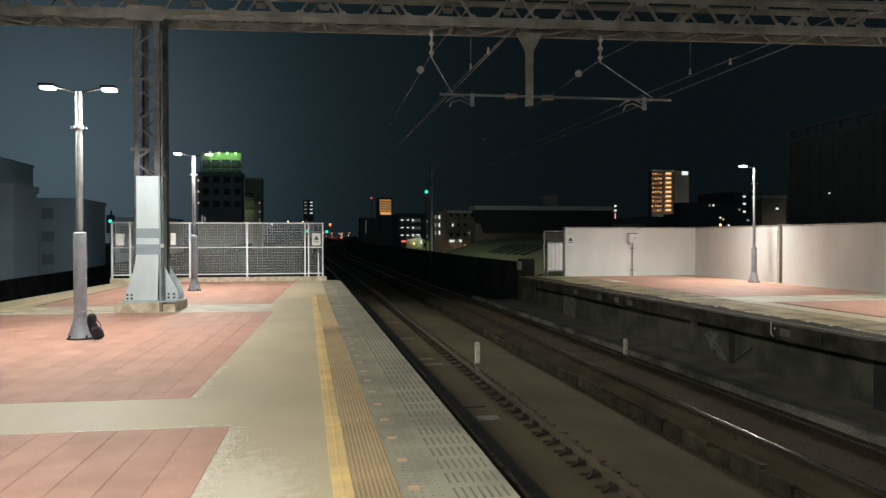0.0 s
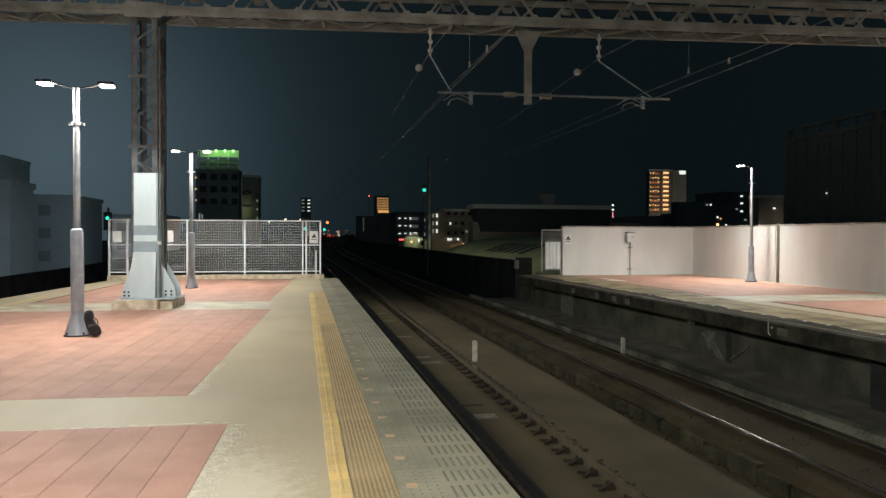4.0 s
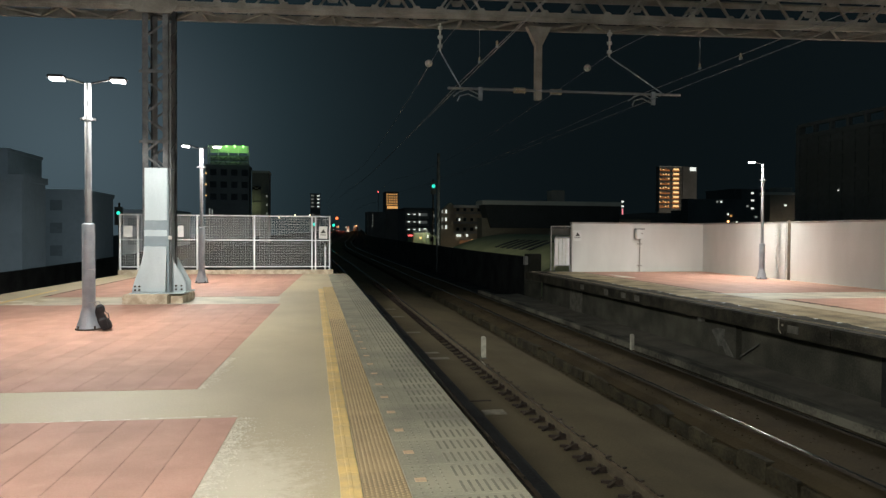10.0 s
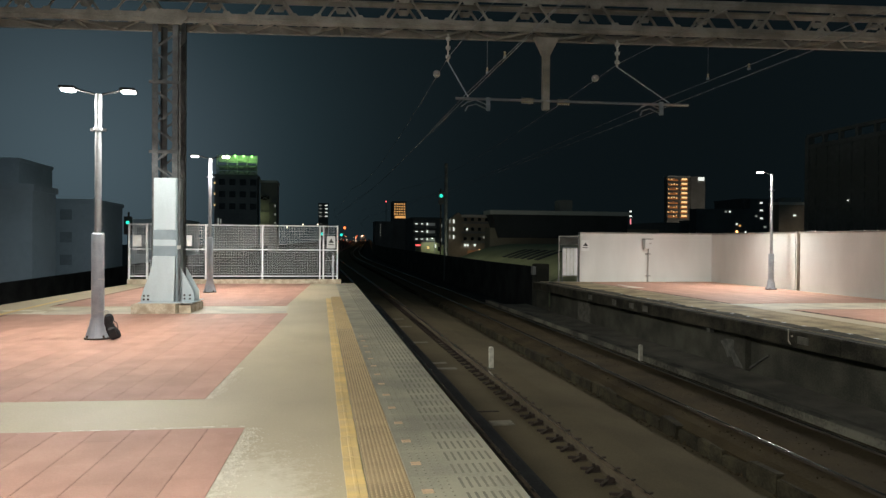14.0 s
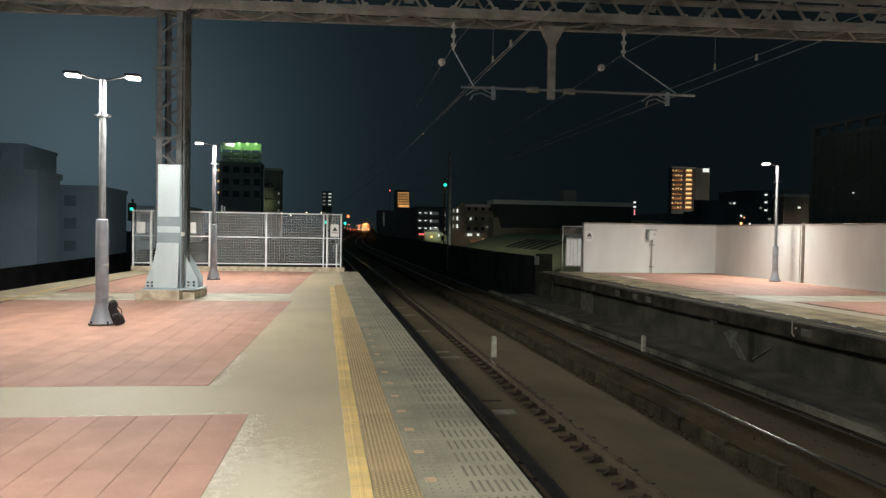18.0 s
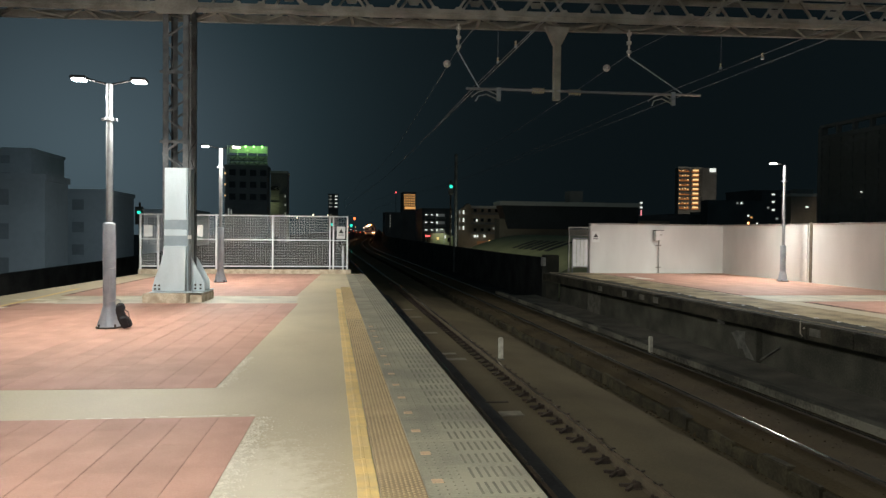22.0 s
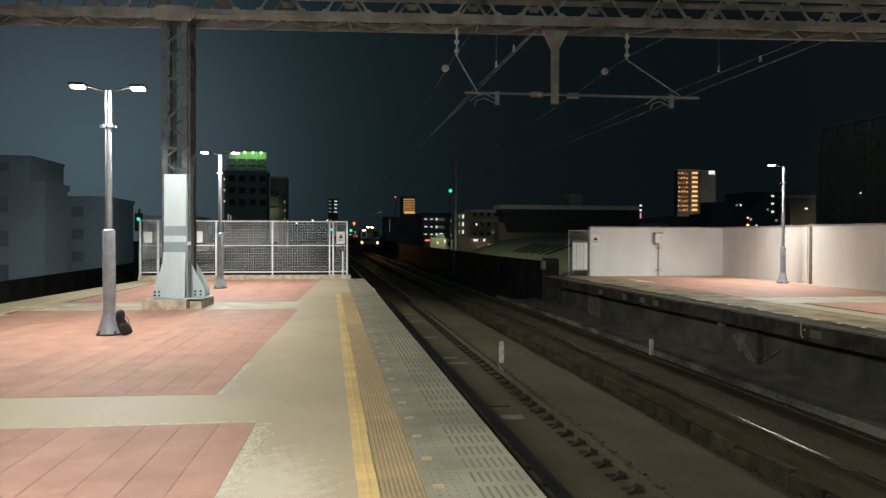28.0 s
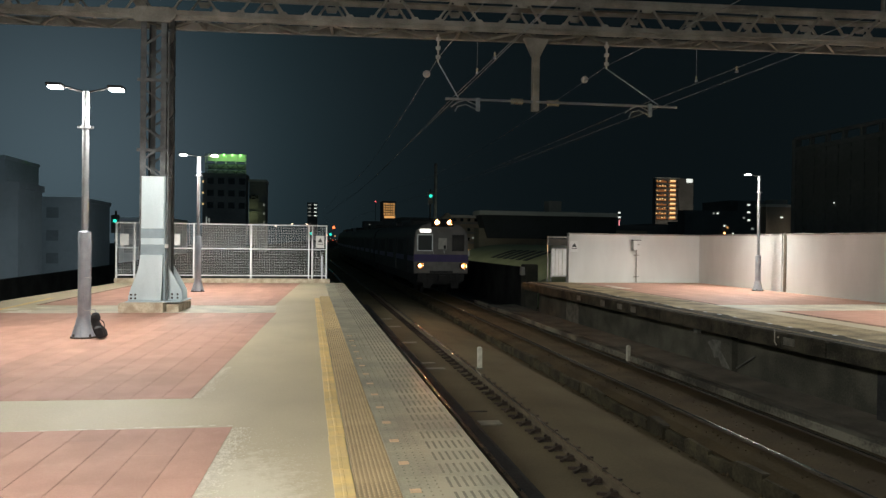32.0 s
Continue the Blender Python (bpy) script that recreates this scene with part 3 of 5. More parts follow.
def column():
    c = thing("gantry_column", "lattice steel gantry column clad with pale blue sheet low down", "column", pose(-3.40, 17.50, 0, 0, 0, -4))
    # plinth
    part("plinth", Mesh().chamfer(-0.60, 0.335, -0.75, 0.2, 0.0, 0.22, 0.02), PLINTH, c, "stained concrete plinth")
    part("plinth_step", Mesh().chamfer(0.362, 0.62, -0.55, 0.62, 0.0, 0.18, 0.02), PLINTH, c, "lower concrete plinth step")
    w, d = 0.28, 0.38
    for x in (-w, w):
        for y in (-d, d):
            part("leg", Mesh().angle((x, y, 0.22), (x, y, 6.7), 0.125, 0.014, side=-1 if x > 0 else 1, up=-1 if y < 0 else 1), COLUMN_TONE, c)
    z, n = 2.9, 0
    while z < 6.2:
        a, b = (-w, w) if n % 2 else (w, -w)
        for y in (-d, d):
            part("lacing_bar", Mesh().bar((a, y, z), (b, y, z + 0.42), 0.012, 0.045), COLUMN_TONE, c)
        for x in (-w, w):
            part("lacing_bar", Mesh().bar((x, -d if n % 2 else d, z), (x, d if n % 2 else -d, z + 0.42), 0.012, 0.045), COLUMN_TONE, c)
        z += 0.42
        n += 1
    for z in (3.55, 5.1):
        part("clamp_band", Mesh().box(-w - 0.06, w + 0.06, -d - 0.03, -d - 0.012, z, z + 0.07), COLUMN_TONE, c)
    # cladding: upright sheet and flared skirt
    part("upper_cladding", Mesh().box(-0.215, 0.262, -0.46, -0.40, 1.84, 3.0), CLAD, c, bevel=0.006)
    for z0, z1, mat in ((1.63, 1.838, CLAD_DARK), (1.49, 1.628, CLAD), (1.262, 1.488, CLAD_DARK)):
        part("cladding_band", Mesh().box(-0.22, 0.267, -0.464, -0.40, z0, z1), mat, c)
    sk = Mesh().prism([(-0.22, 1.26), (0.265, 1.26), (0.25, 0.70), (0.235, 0.246), (-0.475, 0.246), (-0.465, 0.34), (-0.41, 0.54), (-0.35, 0.70), (-0.29, 0.86), (-0.245, 1.05)], -0.50, -0.40)
    part("flared_skirt", sk, CLAD, c, "pale flared base sheet", bevel=0.008)
    part("side_cladding", Mesh().prism([(0.268, 3.0), (0.295, 3.0), (0.31, 0.246), (0.268, 0.246)], -0.46, 0.05), CLAD_DARK, c)
    part("gusset_plate", Mesh().prism([(0.30, 1.05), (0.62, 0.45), (0.62, 0.24), (0.30, 0.24)], -0.28, -0.24), CLAD, c, "pale triangular gusset")
    part("gusset_plate", Mesh().prism([(0.30, 1.0), (0.60, 0.45), (0.60, 0.24), (0.30, 0.24)], 0.30, 0.34), CLAD, c, "pale triangular gusset")
    part("base_plate", Mesh().chamfer(-0.50, 0.66, -0.60, 0.5, 0.221, 0.240, 0.006), CLAD, c)
    for x, y in ((-0.40, -0.53), (-0.31, -0.53), (0.42, -0.32), (0.54, -0.32)):
        for z in (0.30, 0.38):
            part("bolt", Mesh().rod((x, y + 0.03, z), (x, y - 0.005, z), 0.022, seg=6), RUST, c)
    part("conduit", Mesh().tube([(0.335, -0.43, 0.25), (0.335, -0.43, 2.0), (0.335, -0.43, 6.2)], 0.022), COLUMN_TONE, c, "thin dark cable conduit")
    part("junction_box", Mesh().box(0.30, 0.38, -0.50, -0.46, 1.42, 1.50), BOX_GREY, c)
    part("head_plate", Mesh().prism([(-0.36, 6.40), (0.36, 6.40), (0.50, 6.53), (0.50, 6.60), (0.34, 6.73), (-0.34, 6.73), (-0.50, 6.60), (-0.50, 6.53)], -0.5, -0.46), GANTRY, c, "splayed plate under the gantry")
    return c


col = column()
copy_thing(col, pose(18.25, 15.45, 0, 0, 0, 176))


# ---- lamp posts ----
def lamp_post(x, y, h, heads, turn=0, label="", low=1.70):
    p = thing("lamp_post", label, "lamp post", pose(x, y, 0, 0, 0, turn), "platform lamp posts")
    part("base_flange", Mesh().lathe([(0.205, 0.0), (0.205, 0.025), (0.195, 0.03)], 20), RUST, p)
    for k in range(4):
        a = math.pi / 4 + k * math.pi / 2
        u, v = math.cos(a), math.sin(a)
        part("base_bolt", Mesh().rod((u * 0.175, v * 0.175, 0.025), (u * 0.175, v * 0.175, 0.07), 0.016, seg=6), RUST, p)
        part("base_fin", Mesh().prism([(0.10, 0.03), (0.195, 0.03), (0.115, 0.30), (0.10, 0.30)], -0.006, 0.006, pose(0, 0, 0, 0, 0, k * 90)), POST_GREY, p)
    part("flared_base", Mesh().lathe([(0.18, 0.03), (0.165, 0.06), (0.118, 0.30), (0.10, 0.36)], 20), POST_GREY, p, smooth=True)
    part("lower_pole", Mesh().lathe([(0.099, 0.34), (0.099, low - 0.02), (0.094, low + 0.01), (0.07, low + 0.025)], 24), POST_GREY, p, "thick grey lower pole", smooth=True)
    part("upper_pole", Mesh().lathe([(0.052, low), (0.050, h - 0.10), (0.046, h - 0.06)], 20), POLE_GALV, p, "slim galvanised upper pole", smooth=True)
    part("collar", Mesh().lathe([(0.06, h - 0.66), (0.074, h - 0.655), (0.074, h - 0.61), (0.06, h - 0.605)], 20), GALV, p, smooth=True)
    part("collar_lug", Mesh().box(-0.12, 0.12, -0.02, 0.02, h - 0.66, h - 0.62), GALV, p)
    for z in (0.45, 0.98):
        part("step_rod", Mesh().rod((0.03, -0.108, z), (0.125, -0.075, z), 0.008, seg=6), GALV, p, "short bright steel rod")
    part("access_plate", Mesh().box(-0.05, 0.03, -0.104, -0.08, 0.62, 0.86), POST_GREY, p)
    for s in heads:
        part("arm", Mesh().tube([(0, 0, h - 0.08), (s * 0.12, 0, h - 0.05), (s * 0.36, 0, h + 0.01)], 0.016, 8), DARK_ARM, p)
        head = part("lamp_head", Mesh().chamfer(min(s * 0.34, s * 0.58), max(s * 0.34, s * 0.58), -0.105, 0.105, h, h + 0.045, 0.015), DARK_ARM, p, "flat dark LED lamp head")
        part("diffuser", Mesh().chamfer(min(s * 0.37, s * 0.555), max(s * 0.37, s * 0.555), -0.085, 0.085, h - 0.03, h - 0.001, 0.012), LED, head, "glowing white LED panel")
    return p


def lamp_light(x, y, z, power, size, shielded, tilt=0, cone_angle=178):
    """What one LED head gives: mostly downwards, and some to all sides; a shielded head throws little upwards."""
    d = bpy.data.lights.new("lamp_light", "POINT")
    d.energy, d.color, d.shadow_soft_size = power * LAMP_WATTS * (0.10 if cone_angle < 170 else 0.22 if shielded else 1.0), LAMP_COLOUR, size
    new("lamp_light", d).location = (x, y, z - 0.14)
    if shielded:
        d = bpy.data.lights.new("lamp_cone_light", "SPOT")
        d.energy, d.color, d.shadow_soft_size = power * LAMP_WATTS * (1.25 if tilt else 1.45 if cone_angle < 170 else 0.78), LAMP_COLOUR, size
        d.spot_size, d.spot_blend = radians(cone_angle), 0.12 if cone_angle > 170 else 0.7 if tilt else 0.35
        cone_lamp = new("lamp_cone_light", d)
        cone_lamp.matrix_basis = pose(x, y, z - 0.14, 0, tilt, 0)
    d = bpy.data.lights.new("lamp_down_light", "AREA")
    d.energy, d.color, d.shape, d.size = power * LAMP_DOWN, LAMP_COLOUR, "DISK", 0.22
    new("lamp_down_light", d).location = (x, y, z)


TWO = "galvanised lamp post with two glowing LED heads"
ONE = "galvanised lamp post with one glowing LED head by the white wall"
for x, y, h, heads in ((-3.56, 12.64, 4.04, (-1, 1)), (-3.36, 23.52, 4.22, (-1, 1)), (-2.4, 2.0, 4.08, (-1, 1)), (-4.1, -8.5, 4.08, (-1, 1)),
                       (16.03, 23.97, 4.22, (-1,)), (16.0, 13.2, 4.22, (-1,)), (16.0, 2.5, 4.22, (-1,))):
    lamp_post(x, y, h, heads, 0, TWO if len(heads) == 2 else ONE, 1.70 if len(heads) == 2 else 1.27)
    for s in heads:
        lamp_light(x + s * 0.46, y, h - 0.055, (1.15 if y < 5 else 1.0) if len(heads) == 2 else 2.3, 0.09 if len(heads) == 2 else 0.20, y > 5, 0 if len(heads) == 2 else 30, 136 if len(heads) == 1 else 150 if y > 20 else 178)


# ---- end fence of the near platform ----
def end_fence():
    f = thing("end_fence", "pale steel mesh fence on a concrete kerb at the platform end", "fence", kind="structure")
    part("kerb", Mesh().chamfer(-6.95, 0.80, 28.20, 28.42, 0.0, 0.17, 0.015), PLINTH, f, "stained concrete kerb")
    posts = [-6.90, -6.28, -4.2, -2.14, 0.0, 0.13, 0.66]
    for x in posts:
        part("post", Mesh().box(x - 0.03, x + 0.03, 28.30, 28.36, 0.17, 2.22), FENCE_WHITE, f)
    for z in (0.28, 1.28, 2.19):
        part("rail", Mesh().box(-6.87, 0.63, 28.31, 28.35, z - 0.022, z + 0.022), FENCE_WHITE, f)
    for a, b in zip(posts, posts[1:]):
        if b - a < 0.2:
            continue
        m = Mesh()
        x = a + 0.065
        while x < b - 0.04:
            m.box(x - 0.0030, x + 0.0030, 28.298, 28.303, 0.30, 2.17)
            x += 0.062
        z = 0.38
        while z < 2.16:
            if abs(z - 1.28) > 0.04:
                m.box(a + 0.03, b - 0.03, 28.304, 28.311, z - 0.0029, z + 0.0029)
            z += 0.10
        part("mesh_panel", m, FENCE_WHITE, f, "fine welded wire mesh")
    part("cable_post", Mesh().box(0.47, 0.53, 28.38, 28.41, 0.17, 1.05), FENCE_WHITE, f, "short pale cable post behind the mesh")
    part("cable_loop", Mesh().tube([(0.50, 28.44, 1.05), (0.44, 28.46, 1.22), (0.33, 28.46, 1.30), (0.27, 28.46, 1.18), (0.30, 28.46, 1.0), (0.42, 28.45, 0.88)], 0.012), WIRE, f, "loop of loose cable")
    return f


end_fence()


def warning_sign(x, y, z, w, h, label, mark=True, ry=0):
    s = thing("warning_sign", label, "sign", pose(x, y, z, 0, 0, ry))
    part("plate", Mesh().box(-w / 2, w / 2, -0.006, 0.006, -h / 2, h / 2), SIGN_WHITE, s)
    if mark:
        part("pictogram", Mesh().prism([(-w * 0.30, -h * 0.05), (w * 0.32, -h * 0.05), (w * 0.02, h * 0.30)], -0.012, -0.008), SIGN_BLACK, s, "black triangular mark")
        part("text_bar", Mesh().box(-w * 0.32, w * 0.32, -0.012, -0.008, -h * 0.22, -h * 0.16), SIGN_BLACK, s)
    return s


warning_sign(0.42, 28.285, 1.58, 0.32, 0.47, "white warning sign on the mesh fence")
warning_sign(-6.62, 28.285, 1.58, 0.30, 0.42, "blank white plate on the mesh fence", mark=False)
warning_sign(-4.78, 28.285, 1.60, 0.2, 0.42, "blank narrow white plate on the mesh fence", mark=False)
warning_sign(10.98, 29.215, 1.52, 0.36, 0.45, "white warning sign on the white wall")


def switch_box():
    b = thing("switch_box", "grey switch box on a pipe fixed to the white wall", "switch box")
    part("case", Mesh().box(13.56, 13.88, 29.02, 29.225, 1.40, 1.80), SIGN_WHITE, b, bevel=0.012)
    part("hood", Mesh().box(13.54, 13.90, 28.99, 29.225, 1.802, 1.83), DARK_ARM, b)
    part("label_plate", Mesh().box(13.74, 13.84, 29.012, 29.019, 1.60, 1.66), BOX_GREY, b)
    part("pipe", Mesh().rod((13.77, 29.17, 0.0), (13.77, 29.17, 1.40), 0.020), COPING, b)
    for z in (0.25, 1.18):
        part("pipe_bracket", Mesh().box(13.66, 13.88, 29.16, 29.228, z - 0.02, z + 0.02), COPING, b)


switch_box()


def side_gate():
    g = thing("side_gate", "thin steel gate with a pale slatted leaf at the platform end", "gate")
    for x in (9.80, 10.70):
        part("gate_post", Mesh().box(x - 0.02, x + 0.02, 29.12, 29.16, 0.0, 1.92), COPING, g)
    part("top_rail", Mesh().box(9.82, 10.68, 29.12, 29.16, 1.88, 1.92), COPING, g)
    m = Mesh()
    for k in range(14):
        m.box(9.84 + k * 0.064, 9.846 + k * 0.064, 29.13, 29.136, 1.46, 1.88)
    for k in range(6):
        m.box(9.82, 10.68, 29.136, 29.142, 1.5 + k * 0.064, 1.506 + k * 0.064)
    part("mesh_infill", m, COPING, g, "fine dark wire mesh above the leaf")
    leaf = part("leaf_frame", Mesh().tube([(9.93, 29.08, 0.0), (9.93, 29.08, 1.38), (9.97, 29.08, 1.44), (10.55, 29.08, 1.44), (10.59, 29.08, 1.38), (10.59, 29.08, 0.0)], 0.02, 8), GALV, g, "bent steel tube frame")
    part("cross_rail", Mesh().box(9.94, 10.58, 29.06, 29.10, 0.25, 0.285), GALV, leaf)
    for i in range(4):
        x = 9.955 + i * 0.158
        part("slat", Mesh().chamfer(x, x + 0.140, 29.055, 29.075, 0.29, 1.40, 0.004), SIGN_WHITE, leaf, "pale board")


side_gate()


# ---- overhead line ----
def insulator_stack(bm, a, b, n, r):
    """Ribbed insulator discs on one core, turned as a single body."""
    a, b = Vector(a), Vector(b)
    step, c, rings = (b - a).length / n, r * 0.38, []
    for i in range(n):
        z = i * step
        rings += [(c, z), (c, z + step * 0.25), (r, z + step * 0.32), (r * 0.9, z + step * 0.62), (c, z + step * 0.72)]
    rings.append((c, n * step))
    return bm.lathe(rings, 14, Matrix.Translation(a) @ (b - a).to_track_quat("Z", "Y").to_matrix().to_4x4())


def cross_arm():
    g = thing("overhead_cross_arm", "steel drop arm with a long insulated cross bar", "catenary arm")
    part("drop_arm", Mesh().box(5.20, 5.36, 16.72, 16.88, 4.78, 6.10), GANTRY, g, "pale brown steel drop arm", bevel=0.01)
    part("drop_arm_head", Mesh().prism([(5.19, 6.08), (5.37, 6.08), (5.58, 6.50), (4.98, 6.50)], 16.72, 16.88), GANTRY, g)
    part("cross_bar", Mesh().rod((3.12, 16.9, 5.0), (8.78, 16.5, 4.98), 0.03), GALV, g)
    for x0, x1 in ((4.68, 4.98), (5.58, 5.88)):
        part("insulator", insulator_stack(Mesh(), (x0, 16.8, 4.99), (x1, 16.78, 4.99), 6, 0.075), CERAMIC, g, "cream ribbed insulator", smooth=True)
    for x in (3.88, 8.08):
        y = 16.85 - (x - 3.1) * 0.07
        part("drop_bracket", Mesh().box(x - 0.045, x + 0.045, y - 0.03, y + 0.03, 4.72, 5.03), GALV, g)
        for k, z in ((0.0, 4.86), (0.1, 4.76)):
            part("registration_arm", Mesh().tube([(x - 0.04, y, z), (x - 0.30, y - 0.02, z + 0.10), (x - 0.50, y - 0.04, z + 0.04), (x - 0.66 + k, y - 0.05, z - 0.08)], 0.014), GALV, g)
    for xa, xb in ((2.94, 3.42), (7.02, 8.30)):
        ya, yb = 16.95 - (xa - 3) * 0.07, 16.88 - (xb - 3.1) * 0.07
        part("stay_rod", Mesh().rod((xa, ya, 5.86), (xb, yb, 5.02), 0.014), POST_GREY, g)
        part("hanging_insulator", insulator_stack(Mesh(), (xa, ya, 6.50), (xa, ya, 5.86), 3, 0.06), BOX_GREY, g, "grey hanging disc insulator", smooth=True)


cross_arm()


def wire(label, x, z, y0, y1, r, sag=0.0, span=45.0, dx=0.0):
    pts, y = [], y0
    while y <= y1:
        k = ((y - 16.8) / span) % 1.0
        pts.append((x + bend(y) + dx * (y - 16.8) / 40, y, z + climb(y) - sag * 4 * k * (1 - k)))
        y += 5
    m = Mesh().tube(pts, r, 5)
    solid("overhead_wire", m, WIRE, label, "overhead wire", "overhead wires", kind="structure")


wire("thin copper contact wire above the near track", 3.05, 4.70, -13.2, 300, 0.0065)
wire("sagging support wire above the near track", 3.30, 5.04, -13.2, 300, 0.0065, 0.12)
wire("thin copper contact wire above the far track", 7.62, 4.68, -13.2, 300, 0.0065)
wire("sagging support wire above the far track", 7.95, 5.04, -13.2, 300, 0.0065, 0.12)
wire("feeder wire with a ball above the near track", 2.92, 5.93, -13.2, 300, 0.0065, 0.5)
wire("feeder wire with a ball above the far track", 7.14, 6.0, -13.2, 300, 0.0065, 0.5)
for x, z in ((2.90, 5.90), (7.14, 5.98)):
    b = Mesh()
    b.lathe([(0.001, -0.1), (0.06, -0.08), (0.09, -0.035), (0.095, 0.0), (0.09, 0.035), (0.06, 0.08), (0.001, 0.1)], 16, pose(x, 18.4, z, 90))
    solid("wire_ball", b, BOX_GREY, "pale round ball on an overhead feeder wire", "wire ball", smooth=True)


def dropper(x, y, z, stem):
    """A small insulator clamped to a support wire, with its thin hanger."""
    d = thing("wire_dropper", "small pale insulator clamped to an overhead wire", "wire fitting", group="wire droppers")
    part("insulator", insulator_stack(Mesh(), (x, y, z), (x, y, z + 0.085), 2, 0.024), CERAMIC, d, smooth=True)
    part("clamp", Mesh().box(x - 0.018, x + 0.018, y - 0.03, y + 0.03, z - 0.035, z), GALV, d)
    if stem:
        part("hanger", Mesh().rod((x, y, z + 0.08), (x, y, z + stem), 0.004, seg=5), WIRE, d)


dropper(3.30, 14.4, 5.06, 0.75)
dropper(7.95, 14.13, 5.09, 0.75)
dropper(7.95, 12.65, 4.95, 0)
dropper(3.28, 12.9, 5.0, 0)

# ---- parapets, masts and signals along the viaduct ----
solid("parapet_right", ribbon(Mesh(), slab(10.2, 10.45, -1.62, 0.46), 34.2, 740), DARK_CONCRETE, "dark concrete parapet of the viaduct", "parapet", kind="structure")
solid("parapet_left", ribbon(Mesh(), slab(-13.0, -12.75, -1.62, -0.2), -40, 740), DARK_CONCRETE, "dark concrete parapet of the viaduct", "parapet", kind="structure")
solid("parapet_pillar", Mesh().chamfer(10.15, 10.75, 33.4, 34.15, -1.62, 0.62, 0.03), OLD_CONCRETE, "weathered concrete pillar at the parapet's end", "pillar")
pb = thing("pillar_lamp_box", "small pale box on the parapet pillar", "box")
part("case", Mesh().chamfer(9.98, 10.14, 33.5, 33.8, 0.1, 0.5, 0.02), BOX_GREY, pb)


def mast(x, y, h):
    m = thing("catenary_mast", "dark steel catenary mast beside the far line", "mast", pose(x, y, RAIL_Z - 0.52 + climb(y)))
    part("pole", Mesh().rod((0, 0, 0), (0, 0, h), 0.15, 0.12, 12), COLUMN_TONE, m)


mast(9.98, 58, 9.5)


def signal(x, y, z, mat, word, r=0.12, foot=None):
    s = thing("railway_signal", "railway signal on a mast showing %s" % word, "signal")
    z0 = climb(y) - 1.62 if foot is None else foot
    part("mast", Mesh().rod((x, y + 0.2, z0), (x, y + 0.2, z + 0.6), 0.06), RUST, s)
    part("head", Mesh().box(x - 0.22, x + 0.22, y, y + 0.16, z - 0.7, z + 0.35), SIGN_BLACK, s)
    part("lens", Mesh().rod((x, y, z), (x, y - 0.05, z), r, seg=14), mat, s, "glowing %s lens" % word)


signal(10.26, 62.0, 5.6, SIGNAL_GREEN, "green", 0.15)
signal(0.38, 120, 2.8, SIGNAL_GREEN, "green", 0.26)
signal(-11.05, 45, 2.62, SIGNAL_GREEN, "green", 0.10)
signal(6.3, 220, 3.55, SIGNAL_GREEN, "green", 0.42)
signal(6.6, 200, 5.3, SIGNAL_RED, "red", 0.36)


# ---- the train ----
TRAIN_STEEL = material("brushed_train_steel", (0.06, 0.06, 0.06), (0.04, 0.04, 0.04), rough=0.65, metal=0.3, scale=4, fine=40, bump=0.03)
TRAIN_FACE = material("pale_train_face", (0.24, 0.231, 0.217), (0.185, 0.176, 0.166), rough=0.5, scale=4, fine=40, bump=0.02)
PURPLE = material("purple_band_paint", (0.065, 0.05, 0.18), (0.05, 0.04, 0.15), rough=0.35, scale=4, bump=0.0)
UNDER = material("black_underframe", (0.03, 0.03, 0.03), (0.018, 0.018, 0.018), rough=0.8, scale=6, bump=0.1)
BLIND = material("pale_door_blind", (0.62, 0.60, 0.54), (0.5, 0.49, 0.44), rough=0.6, scale=5, bump=0.0)
LOWER_LIGHT = glow("warm_lower_light", (1.0, 0.50, 0.22), 500.0)
CAB_GLASS = glass("dark_cab_glass", (0.02, 0.02, 0.022))
# glass colour made paler in place of the light inside the cab
CAB_PALE = glass("dim_cab_window", (0.085, 0.09, 0.085))
# the frame emits in place of the light it would reflect
FRAME_GLOW = glow("added_frame_glow", (0.9, 0.95, 0.9), 0.16)
DEST = glow("lit_destination_blind", (1.0, 0.96, 0.88), 2.2)
SALOON = glass("dark_saloon_glass", (0.015, 0.015, 0.015), 0.7)


